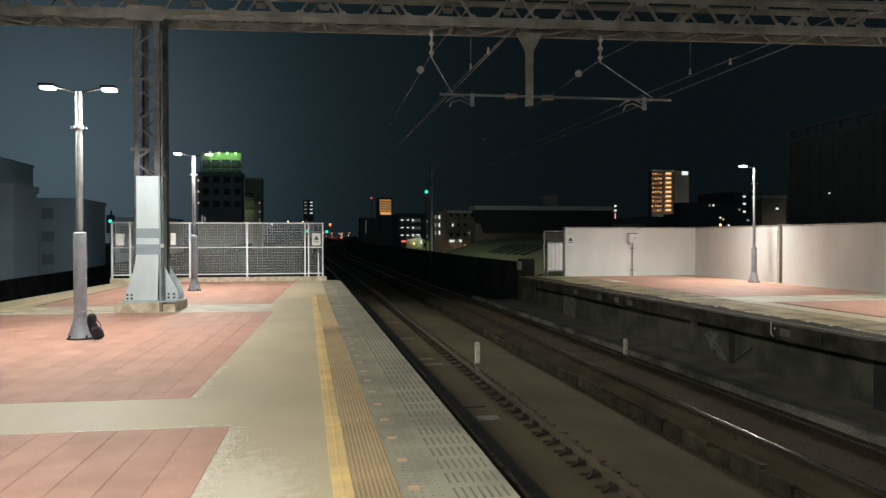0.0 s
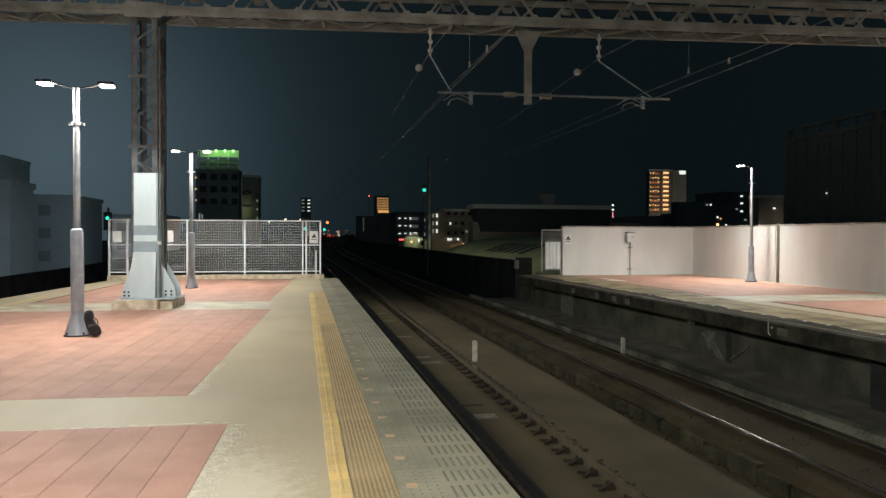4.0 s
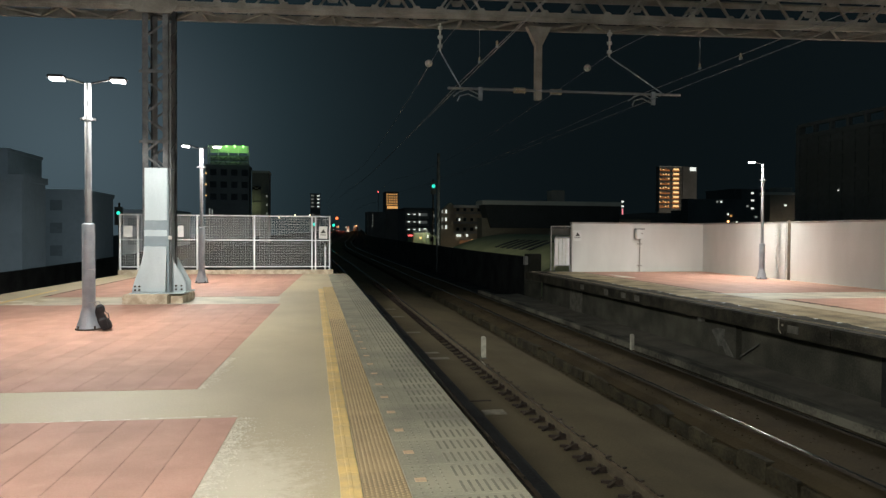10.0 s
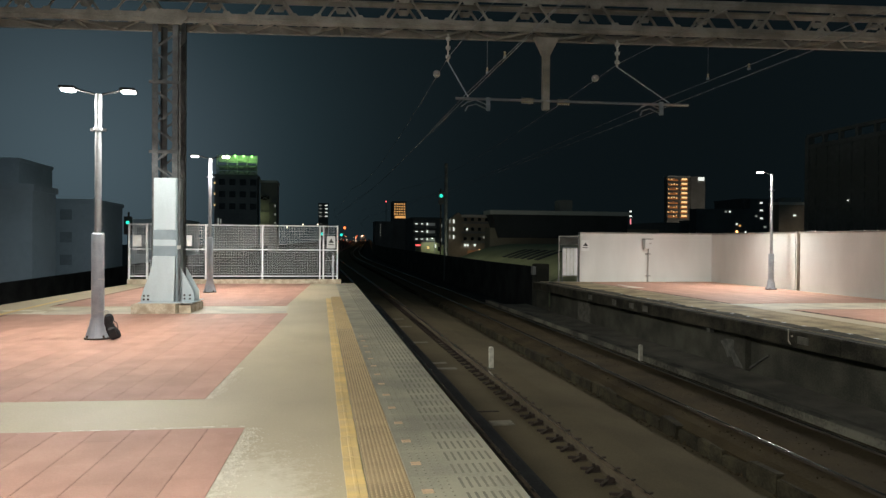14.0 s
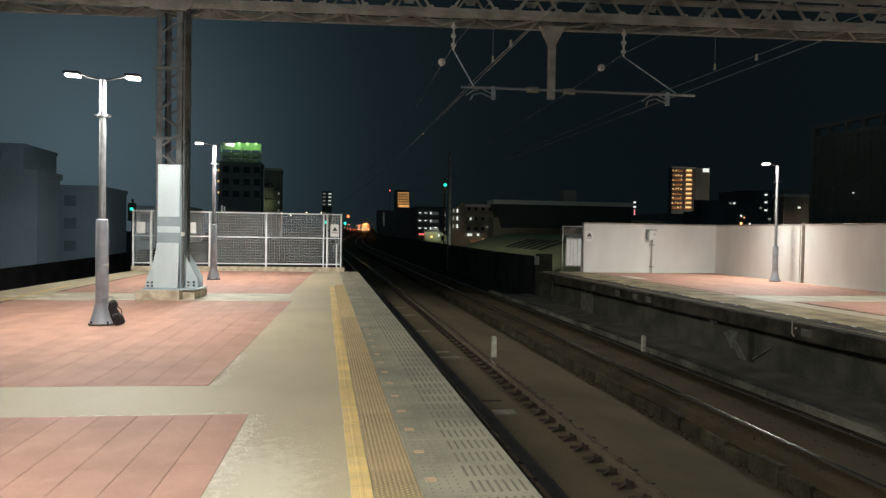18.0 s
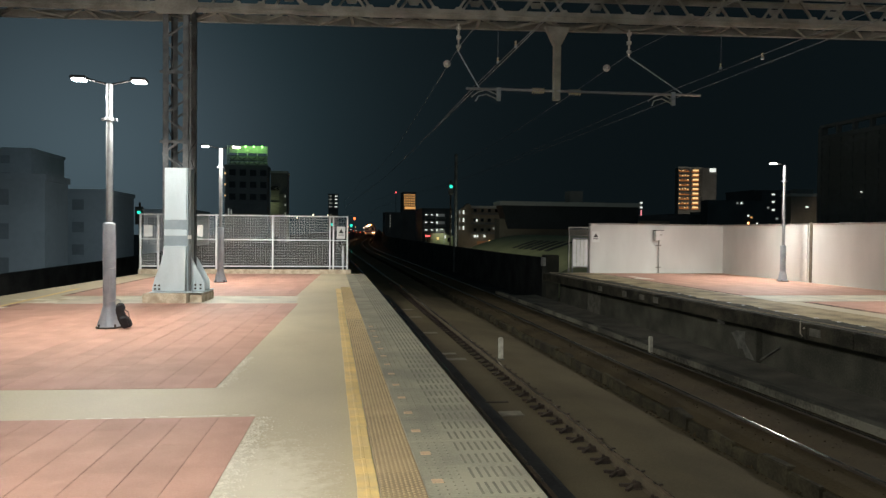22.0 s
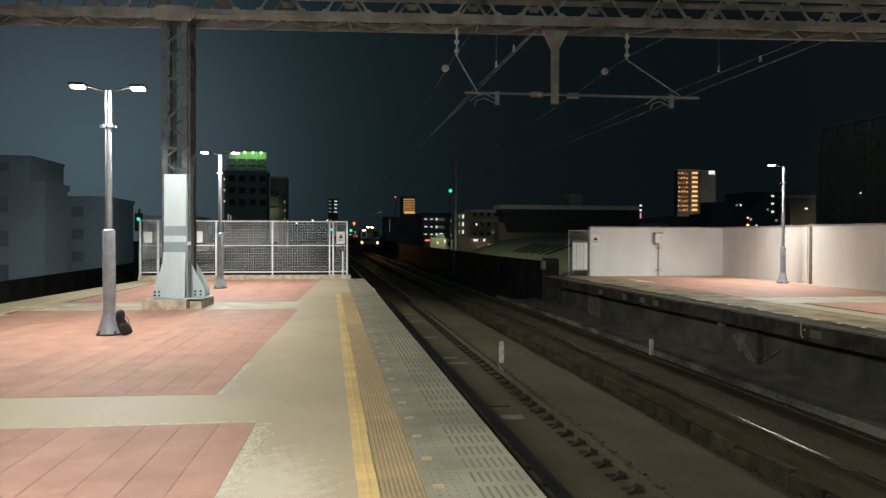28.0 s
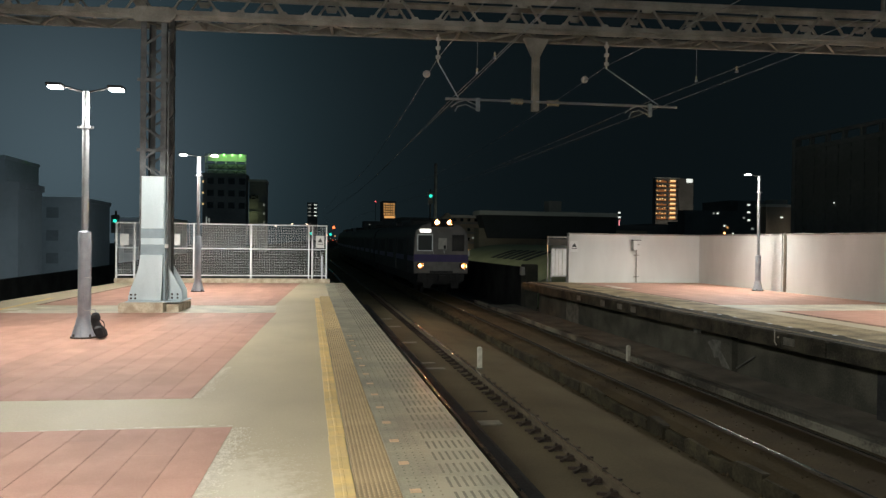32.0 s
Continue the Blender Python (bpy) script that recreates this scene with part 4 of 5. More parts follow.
def train_car(lead):
    c = thing("train_car", "pale steel commuter train car with a purple band" + (", headlights lit" if lead else ""), "train car", group="cars of the train")
    shell = [(-1.42, 1.05), (1.42, 1.05), (1.46, 1.7), (1.43, 2.9), (1.36, 3.28), (1.05, 3.58), (0.55, 3.76), (0, 3.82),
             (-0.55, 3.76), (-1.05, 3.58), (-1.36, 3.28), (-1.43, 2.9), (-1.46, 1.7)]
    part("body", Mesh().prism(shell, 0.12, 20.2), TRAIN_STEEL, c, smooth=True)
    part("underframe", Mesh().box(-1.2, 1.2, 0.5, 19.8, 0.55, 1.05), UNDER, c)
    part("roof_unit", Mesh().chamfer(-0.8, 0.8, 5.5, 9.5, 3.7, 4.05, 0.1), TRAIN_STEEL, c)
    part("roof_unit", Mesh().chamfer(-0.8, 0.8, 12.0, 16.0, 3.7, 4.05, 0.1), TRAIN_STEEL, c)
    for s in (-1, 1):
        part("side_band", Mesh().box(min(s * 1.45, s * 1.47), max(s * 1.45, s * 1.47), 0.15, 20.1, 1.72, 2.0), PURPLE, c, "purple waist band")
        for k in range(4):
            y = 2.2 + k * 4.75
            part("side_door", Mesh().box(min(s * 1.43, s * 1.475), max(s * 1.43, s * 1.475), y, y + 1.3, 1.1, 2.95), TRAIN_STEEL, c)
            part("side_window", Mesh().box(min(s * 1.42, s * 1.465), max(s * 1.42, s * 1.465), y + 1.75, y + 3.9, 2.05, 2.85), SALOON, c, "dim saloon window")
        for y in (3.3, 16.9):
            for k in (-1.05, 1.05):
                part("wheel", Mesh().rod((s * 0.56, y + k, 0.43), (s * 0.70, y + k, 0.43), 0.43, seg=18), UNDER, c)
    for y in (3.3, 16.9):
        part("bogie_frame", Mesh().box(-0.95, 0.95, y - 1.5, y + 1.5, 0.35, 0.62), UNDER, c)
    if not lead:
        return c
    face = part("front_face", Mesh().prism([(-1.43, 1.1), (1.43, 1.1), (1.455, 1.7), (1.42, 2.9), (1.35, 3.28), (1.03, 3.58), (0.55, 3.76), (0, 3.81),
                                            (-0.55, 3.76), (-1.03, 3.58), (-1.35, 3.28), (-1.42, 2.9), (-1.455, 1.7)], 0.0, 0.119), TRAIN_FACE, c, "pale flat front", bevel=0.05)
    part("front_band", Mesh().box(-1.445, 1.445, -0.024, 0.05, 1.70, 2.08), PURPLE, c, "purple front band")
    for x0, x1, mat, word in ((-1.23, -0.50, CAB_PALE, "cab window, glass paler for the light inside"), (0.60, 1.18, CAB_GLASS, "dark cab window")):
        part("cab_window", Mesh().box(x0, x1, -0.010, 0.05, 2.30, 3.08), mat, c, word)
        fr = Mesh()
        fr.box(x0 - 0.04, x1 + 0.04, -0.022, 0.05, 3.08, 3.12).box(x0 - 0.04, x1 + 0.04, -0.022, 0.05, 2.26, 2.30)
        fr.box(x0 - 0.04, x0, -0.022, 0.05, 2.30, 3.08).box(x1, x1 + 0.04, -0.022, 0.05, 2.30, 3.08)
        part("window_frame", fr, FRAME_GLOW if x0 < 0 else UNDER, c)
    part("end_door", Mesh().box(-0.22, 0.34, -0.015, 0.05, 1.2, 3.1), TRAIN_FACE, c)
    part("end_door_window", Mesh().box(-0.16, 0.28, -0.024, 0.0, 2.36, 2.94), BLIND, c, "end door window with a pale blind")
    part("end_door_latch", Mesh().box(0.12, 0.24, -0.034, -0.025, 2.38, 2.56), UNDER, c)
    part("side_mirror", Mesh().box(1.42, 1.50, -0.04, 0.04, 2.0, 2.28), SIGN_WHITE, c, "pale side mirror")
    part("destination_blind", Mesh().box(-1.14, -0.56, -0.02, 0.05, 3.22, 3.40), DEST, c, "lit white destination blind")
    part("headlight_box", Mesh().chamfer(-0.55, 0.62, -0.06, 0.3, 3.52, 3.95, 0.05), UNDER, c)
    # deep tubes added to keep lamp spill off the parapet and ballast
    hood = [(0.163, 0.0), (0.160, 0.36), (0.150, 0.36), (0.154, 0.012)]
    for x, z, y in ((-0.30, 3.74, -0.05), (0.36, 3.74, -0.05), (-1.14, 1.50, -0.02), (1.14, 1.50, -0.02)):
        top = z > 3
        lamp = part("headlight_hood" if top else "lower_light_hood", Mesh().lathe(hood, 20, pose(x, y, z, 90)), UNDER, c, "dark tube added to narrow the lamp's beam", smooth=True)
        r = 0.048 if top else 0.038
        part("reflector", Mesh().rod((x, y - 0.012, z), (x, y - 0.02, z), 0.15, 0.15, 18), BOWL_HALO, lamp, "reflector disc glowing orange for the lamp's halo")
        part("headlight" if top else "lower_light", Mesh().rod((x, y - 0.021, z), (x, y - 0.04, z), r, r * 0.9, 14), HEADLIGHT if top else LOWER_LIGHT, lamp, "glowing warm lamp")
        if not top:
            part("lamp_rim", Mesh().rod((x, 0.02, z), (x, -0.018, z), 0.18, 0.17, 16), TRAIN_STEEL, c)
    for x in (-0.42, 0.18):
        part("wiper", Mesh().bar((x, -0.03, 2.12), (x - 0.05, -0.04, 2.30), 0.02, 0.02), SIGN_WHITE, c)
    part("anticlimber", Mesh().box(-0.6, 0.6, -0.12, 0.12, 1.12, 1.24), TRAIN_STEEL, c)
    part("coupler", Mesh().box(-0.16, 0.16, -0.35, 0.3, 0.72, 1.0), UNDER, c)
    part("skirt", Mesh().prism([(-1.25, 1.1), (1.25, 1.1), (1.22, 0.72), (0.95, 0.62), (0.92, 0.34), (0.55, 0.30), (0.5, 0.55), (-0.5, 0.55), (-0.55, 0.30), (-0.92, 0.34), (-0.95, 0.62), (-1.22, 0.72)], -0.02, 0.15), UNDER, c)
    for x in (-0.75, -0.45, 0.48, 0.78):
        part("brake_hose", Mesh().tube([(x, -0.04, 1.05), (x, -0.12, 0.85), (x + 0.04, -0.12, 0.62), (x + 0.1, -0.05, 0.55)], 0.022), UNDER, c)
    return c


cars = [train_car(True)] + [train_car(False) for _ in range(3)]


# ---- the city beyond the viaduct ----
NIGHT_WALL = material("dim_building_wall", (0.29, 0.285, 0.265), (0.215, 0.21, 0.195), rough=0.85, scale=0.15, fine=2.0, bump=0.0)
DARK_WALL = material("dark_building_wall", (0.16, 0.165, 0.165), (0.11, 0.113, 0.115), rough=0.8, scale=0.12, fine=2.0, bump=0.0)
TAN_WALL = material("tan_building_wall", (0.38, 0.33, 0.25), (0.29, 0.25, 0.19), rough=0.85, scale=0.2, fine=2.0, bump=0.0)
GREEN_ROOF = material("pale_green_sheet_roof", (0.43, 0.45, 0.26), (0.33, 0.35, 0.20), rough=0.6, scale=0.3, fine=3.0, bump=0.0)
SHED_ROOF = material("dark_shed_roof", (0.05, 0.055, 0.06), (0.035, 0.04, 0.042), rough=0.6, scale=0.3, fine=3.0, bump=0.0)
GREY_TRIM = material("grey_roof_edge", (0.68, 0.68, 0.62), (0.56, 0.56, 0.51), rough=0.7, scale=0.3, bump=0.0)
WIN_WHITE = glow("lit_white_window", (0.95, 1.0, 0.92), 0.9)
WIN_DUSK = glow("faint_balcony_glow", (0.8, 0.85, 0.8), 0.045)
WIN_DIM = glow("dim_white_window", (0.9, 0.95, 0.85), 0.22)
WIN_ORANGE = glow("lit_orange_window", (1.0, 0.50, 0.16), 0.75)
WIN_AMBER = glow("lit_amber_window", (1.0, 0.62, 0.25), 1.1)
WIN_SHOP = glow("dim_orange_shop", (1.0, 0.50, 0.22), 0.06)
ROOF_GREEN = glow("green_rooftop_lamp", (0.35, 1.0, 0.25), 4.0)
RED_GLOW = glow("red_sign_light", (1.0, 0.10, 0.10), 2.5)
FAR_LIGHT = glow("far_orange_light", (1.0, 0.45, 0.15), 5.0)
PINK_GLOW = glow("pink_sign_light", (1.0, 0.30, 0.34), 1.0)
FAR_RED = glow("far_red_light", (1.0, 0.12, 0.06), 4.0)
FAR_WHITE = glow("far_white_light", (1.0, 0.85, 0.65), 3.0)
BLACK_GLASS = glass("black_window_glass", (0.012, 0.013, 0.015), 0.15)


def building(label, x0, x1, y0, y1, top, wall, base=-8.0, name="building", edge=0.5, roof=None):
    b = thing(name, label, "building")
    part("wall", Mesh().box(x0, x1, y0, y1, base, top - edge), wall, b)
    part("roof", Mesh().box(x0 - 0.15, x1 + 0.15, y0 - 0.15, y1 + 0.15, top - edge + 0.003, top), roof or (GREY_TRIM if wall != DARK_WALL else DARK_WALL), b)
    return b


def pane(b, x, z, w, h, y, mat, depth=0.12):
    """A window in the wall that faces the platform."""
    return part("window", Mesh().box(x - w / 2, x + w / 2, y - depth, y + 0.05, z - h / 2, z + h / 2), mat, b)


def pane_side(b, x, y, z, w, h, mat):
    """A window in the wall that faces the line."""
    return part("window", Mesh().box(x - 0.12, x + 0.05, y - w / 2, y + w / 2, z - h / 2, z + h / 2), mat, b)


# green-lit office block
def flood(x, y, z, watts, colour, size=0.2):
    d = bpy.data.lights.new("flood_light", "POINT")
    d.energy, d.color, d.shadow_soft_size = watts, colour, size
    new("flood_light", d).location = (x, y, z)


g = building("dark office block with green lit rooftop frame", -20.7, -12.4, 150, 156, 14.7, DARK_WALL)
for k in range(5):
    x = -20.3 + k * 1.92
    part("frame_post", Mesh().box(x, x + 0.16, 150.4, 150.7, 14.7, 18.6), GREY_TRIM, g)
for z in (15.55, 16.5):
    part("frame_beam", Mesh().box(-20.3, -12.5, 150.3, 150.5, z, z + 0.16), DARK_WALL, g)
for k in range(4):
    part("frame_brace", Mesh().bar((-20.2 + k * 1.92, 150.28, 14.8), (-18.4 + k * 1.92, 150.28, 16.5), 0.1, 0.14), DARK_WALL, g)
    part("frame_brace", Mesh().bar((-18.4 + k * 1.92, 150.2, 14.8), (-20.2 + k * 1.92, 150.2, 16.5), 0.1, 0.14), DARK_WALL, g)
part("sign_panel", Mesh().box(-19.9, -12.7, 150.75, 150.9, 17.15, 18.6), GREY_TRIM, g, "green lit sign panel")
part("lower_panel", Mesh().box(-19.9, -12.7, 150.75, 150.9, 15.65, 16.45), GREY_TRIM, g, "dim green panel")
part("lower_panel", Mesh().box(-19.9, -12.7, 150.75, 150.9, 14.8, 15.45), GREY_TRIM, g, "dim green panel")
for k in range(4):
    x = -18.3 + k * 1.6
    part("lamp_arm", Mesh().rod((x, 150.7, 18.66), (x, 149.95, 18.5), 0.05, seg=6), DARK_WALL, g)
    part("rooftop_lamp", Mesh().rod((x, 149.98, 18.45), (x, 149.8, 18.28), 0.20, seg=10), ROOF_GREEN, g, "green glowing lamp")
    flood(x, 149.55, 17.9, 34, (0.40, 1.0, 0.24))
for k in range(3):
    pane(g, -20.6, 13.0 - k * 2.2, 0.26, 0.34, 150, WIN_AMBER)
for x, h in ((-19.9, 1.3), (-19.4, 0.9)):
    pane(g, x, 5.4, 0.22, h, 150, WIN_DIM)
for r in range(3):
    for k in range(4):
        pane(g, -19.2 + k * 2.0, 13.2 - r * 2.4, 1.2, 1.2, 150, BLACK_GLASS)
g = building("slim stair tower with an open braced landing and pale green light", -13.0, -9.4, 165, 173, 14.9, NIGHT_WALL)
part("landing_void", Mesh().box(-12.9, -11.1, 164.8, 165.02, 10.6, 11.5), BLACK_GLASS, g)
part("landing_brace", Mesh().bar((-12.85, 164.7, 10.6), (-11.15, 164.7, 11.5), 0.1, 0.12), NIGHT_WALL, g)
part("landing_brace", Mesh().bar((-11.15, 164.6, 10.6), (-12.85, 164.6, 11.5), 0.1, 0.12), NIGHT_WALL, g)
part("stair_wing", Mesh().box(-11.08, -9.42, 164.2, 165.02, -8, 10.0), DARK_WALL, g, "dark projecting stair wing")
for z in (9.3, 7.4, 5.5):
    pane(g, -9.75, z, 0.22, 0.45, 164.2, WIN_DIM)
for z in (7.9, 5.0):
    part("landing_slab", Mesh().box(-13.05, -11.1, 164.3, 165.0, z, z + 0.14), DARK_WALL, g)
flood(-12.7, 162.8, 7.2, 55, (0.85, 1.0, 0.50), 0.3)

# small tower with rows of lights
g = building("far tower with rows of small white lights", -1.0, 4.6, 420, 436, 23.2, DARK_WALL)
for z in (21.9, 20.0, 17.9, 15.8):
    for k in range(2):
        pane(g, 0.2 + k * 3.2, z, 1.5, 0.5, 420, WIN_DIM if k == 0 else WIN_WHITE)
for x, z in ((-7.7, 15.4), (-8.0, 11.9), (-7.9, 9.6)):
    pane(g, x + 8.2, z - 4, 0.5, 0.5, 420, WIN_DIM)

# far orange block
g = building("far apartment tower with orange lit corridors", 41.6, 49.0, 420, 436, 25, DARK_WALL)
for r in range(5):
    for k in range(5):
        pane(g, 42.6 + k * 1.35, 23.4 - r * 1.45, 0.85, 0.7, 420, WIN_ORANGE)
pane(g, 45.6, 15.9, 6.2, 1.4, 420, WIN_ORANGE)
g = building("dark block with a red roof light", 30.5, 40.6, 410, 428, 13, DARK_WALL)
part("mast", Mesh().rod((37.0, 415, 13), (37.0, 415, 24.0), 0.12, seg=6), RUST, g)
part("beacon", Mesh().rod((37.0, 415, 24.0), (37.0, 415, 24.7), 0.35, seg=8), RED_GLOW, g, "red glowing beacon")
for k in range(5):
    pane(g, 33.4, 11.1 - k * 1.5, 0.45, 0.45, 410, WIN_DIM)

# apartment house with lit balconies
g = building("apartment house with lit balconies", 21.4, 28.5, 170, 184, 7.4, DARK_WALL)
for r in range(3):
    z = 5.85 - r * 1.78
    part("balcony", Mesh().box(21.9, 24.1, 168.9, 169.85, z - 1.0, z - 0.42), NIGHT_WALL, g)
    part("balcony", Mesh().box(24.5, 26.9, 168.9, 169.85, z - 1.0, z - 0.42), NIGHT_WALL, g)
    # recess panel emits in place of lamp light on the balcony wall
    part("glowing_recess", Mesh().box(24.6, 26.7, 169.93, 169.99, z - 0.4, z + 0.25), WIN_DUSK, g, "balcony recess panel with its own faint glow")
    for x, w, h, m in ((22.3, 0.55, 0.22, WIN_WHITE), (23.65, 0.5, 0.20, WIN_WHITE), (24.85, 0.3, 0.5, WIN_WHITE)):
        pane(g, x, z, w, h, 169.9, m)
for z in (5.5, 2.1):
    pane(g, 28.2, z, 0.28, 0.62, 169.9, WIN_DIM)
pane(g, 28.2, 3.8, 0.2, 0.3, 169.9, WIN_DUSK)
# small lit house
g = thing("house", "small pale house with a low gable under a street lamp", "house")
part("wall", Mesh().prism([(17.9, -8), (22.0, -8), (22.0, 0.95), (20.5, 1.6), (17.9, 1.5)], 130, 138), GREEN_ROOF, g, "pale plaster wall")
part("roof", Mesh().prism([(17.7, 1.52), (20.5, 1.62), (22.2, 0.9), (22.2, 1.05), (20.5, 1.78), (17.7, 1.68)], 129.7, 138.2), DARK_WALL, g, "dark low roof")
for x, z, w, h, m in ((19.2, 0.62, 0.36, 0.42, WIN_AMBER), (20.5, 0.9, 0.3, 0.55, WIN_WHITE), (21.25, 0.4, 0.5, 0.75, BLACK_GLASS)):
    pane(g, x, z, w, h, 130, m)
part("red_sign", Mesh().box(16.9, 17.75, 129.6, 129.8, 0.92, 1.14), RED_GLOW, g, "red glowing sign")
part("sign_post", Mesh().box(17.3, 17.36, 129.82, 129.88, -8, 1.1), RUST, g)
s = thing("street_lamp", "white glowing street lamp by the small house", "street lamp")
part("pole", Mesh().tube([(20.2, 129.0, -8), (20.2, 129.0, 2.0), (19.9, 129.0, 2.3)], 0.06), GALV, s)
part("lamp_head", Mesh().box(19.55, 19.95, 128.85, 129.15, 2.22, 2.34), WIN_WHITE, s, "white glowing lamp head")
d = bpy.data.lights.new("street_and_fill_light", "POINT")
d.energy, d.color, d.shadow_soft_size = 110, (0.9, 1.0, 0.75), 0.15
new("street_and_fill_light", d).location = (19.7, 128.3, 1.9)

# tan apartment building with gabled end
g = building("tan apartment building with lit windows", 27.0, 33.4, 140, 144, 7.0, TAN_WALL)
part("gable_wing", Mesh().prism([(24.4, -8), (27.0, -8), (27.0, 6.9), (26.5, 7.4), (24.5, 5.8)], 139.0, 142), TAN_WALL, g)
for z in (5.65, 4.15, 2.65):
    for x, w, m in ((24.75, 0.2, WIN_DIM), (25.5, 0.26, WIN_WHITE)):
        pane(g, x, z, w, 0.7, 139, m)
for z in (6.0, 4.1, 2.2):
    part("floor_band", Mesh().box(27.05, 33.1, 139.6, 139.95, z - 0.75, z - 0.35), NIGHT_WALL, g)
    for k in range(4):
        pane(g, 28.0 + k * 1.4, z + 0.1, 0.55, 0.6, 140, BLACK_GLASS)
for x, z, w, h, m in ((28.25, 4.15, 0.26, 0.45, WIN_WHITE), (26.95, 1.05, 0.28, 0.42, WIN_DIM), (27.9, 1.05, 0.42, 0.45, WIN_WHITE), (28.4, 1.05, 0.3, 0.42, WIN_WHITE),
                      (29.8, 1.08, 0.36, 0.45, WIN_WHITE), (31.6, 2.6, 0.25, 0.35, WIN_DIM), (31.4, -0.7, 0.3, 0.55, WIN_AMBER), (30.3, -1.35, 0.9, 0.18, WIN_AMBER)):
    pane(g, x, z, w, h, 139.55, m)
part("shop_front", Mesh().box(28.4, 31.6, 139.5, 139.9, -1.6, 0.1), WIN_SHOP, g, "dim orange shop front")

s = thing("street_lamp", "amber street lamp before the tan building", "street lamp")
part("pole", Mesh().rod((29.5, 133.0, -8), (29.5, 133.0, 0.2), 0.07), GALV, s)
part("lamp_head", Mesh().box(29.2, 29.8, 132.8, 133.2, 0.2, 0.35), WIN_AMBER, s, "amber glowing lamp head")
d = bpy.data.lights.new("street_and_fill_light", "POINT")
d.energy, d.color, d.shadow_soft_size = 150, (1.0, 0.78, 0.52), 0.2
new("street_and_fill_light", d).location = (29.5, 132.3, 0.0)

# large shed and its lower barrel roof
g = thing("warehouse_shed", "long dark warehouse shed with a pale roof edge", "warehouse")
part("wall", Mesh().box(20.2, 42.0, 86.0, 88.6, -8, 3.4), TAN_WALL, g)
part("roof", Mesh().prism([(21.2, 2.2), (37.4, 2.2), (37.6, 5.0), (20.3, 5.0)], 85.3, 88.4), SHED_ROOF, g)
part("roof_edge", Mesh().box(20.0, 37.6, 85.0, 88.6, 5.003, 5.5), GREY_TRIM, g, "pale grey roof edge")
part("roof_tank", Mesh().box(29.0, 30.6, 86.0, 88.0, 5.5, 6.9), NIGHT_WALL, g)
g = thing("barrel_roof_hall", "low hall with a pale green barrel roof and ribs", "hall")
arc = [(10.9 + 22.0 * k / 16, -2.3 + 3.78 * math.sin(math.pi * k / 16)) for k in range(17)]
part("roof", Mesh().prism(arc, 43, 80), GREEN_ROOF, g, smooth=True)
part("wall", Mesh().box(11.2, 32.6, 43.2, 79.8, -8, -2.41), TAN_WALL, g)
for k in range(6):
    y = 53.6 + k * 2.0
    pts = [(x, y, -2.3 + 3.78 * math.sin(math.pi * (x - 10.9) / 22.0) + 0.03) for x in (16.2, 16.9, 17.6, 18.3)]
    m = Mesh()
    for a, b in zip(pts, pts[1:]):
        m.bar(a, b, 0.85, 0.05)
    part("skylight", m, SHED_ROOF, g, "dark skylight strip")
# fill lights added behind the parapet to brighten the barrel roof
for x, y in ((11.5, 48.0), (11.4, 56.0), (11.3, 64.0), (11.2, 73.0)):
    d = bpy.data.lights.new("street_and_fill_light", "POINT")
    d.energy, d.color, d.shadow_soft_size = 175, (1.0, 1.0, 0.74), 0.6
    new("street_and_fill_light", d).location = (x, y, 0.28)
s = thing("street_lamp", "pole added for the unseen lights on the barrel roof", "street lamp")
part("pole", Mesh().rod((11.2, 52.2, -8), (11.2, 52.2, 0.30), 0.06), GALV, s)
s = thing("street_lamp", "pole added for the unseen lights on the barrel roof", "street lamp")
part("pole", Mesh().rod((11.0, 66.3, -8), (11.0, 66.3, 0.30), 0.06), GALV, s)

# neon strip
s = thing("vertical_sign", "tall narrow sign with white and pink lights", "sign")
part("post", Mesh().box(53.2, 53.4, 120.1, 120.3, -8, 7.5), RUST, s)
for z, h, w, m in ((7.2, 0.3, 0.36, WIN_WHITE), (6.4, 0.3, 0.36, WIN_WHITE), (5.4, 1.1, 0.14, PINK_GLOW), (4.3, 0.4, 0.3, WIN_WHITE)):
    part("light_panel", Mesh().box(53.32 - w / 2, 53.32 + w / 2, 119.9, 120.09, z - h / 2, z + h / 2), m, s)

# orange apartment tower
g = building("apartment tower with orange lit landings and a blank end wall", 150.2, 161.2, 300, 303, 31.6, NIGHT_WALL)
WIN_BROWN = glow("dim_orange_landing", (1.0, 0.36, 0.11), 0.22)
rt = random.Random(3)
for r in range(9):
    z = 29.9 - r * 2.02
    for x in (150.9, 152.1, 153.3, 154.6):
        pane(g, x + rt.uniform(-0.2, 0.2), z + rt.uniform(-0.15, 0.35), 0.5, 0.5, 300, rt.choice((WIN_AMBER, WIN_AMBER, WIN_ORANGE, WIN_BROWN)))
    pane(g, 153.0, z - 0.32, 4.6, 0.5, 300, WIN_BROWN, 0.08)
    pane(g, 158.3, z + 0.25, 2.6, 0.75, 300, WIN_AMBER)
    pane(g, 158.1, z - 0.42, 3.4, 0.6, 300, WIN_BROWN, 0.08)
    part("landing", Mesh().box(150.3, 161.0, 299.2, 299.85, z - 1.05, z - 0.80), NIGHT_WALL, g)
part("end_wall", Mesh().box(161.3, 168.0, 299.7, 303, -8, 31.4), NIGHT_WALL, g, "blank grey end wall")
part("lit_sign", Mesh().box(164.6, 167.4, 299.4, 299.65, 29.6, 31.2), WIN_WHITE, g, "white lit sign")

# unseen fill light added to brighten the tower's blank end wall
d = bpy.data.lights.new("street_and_fill_light", "POINT")
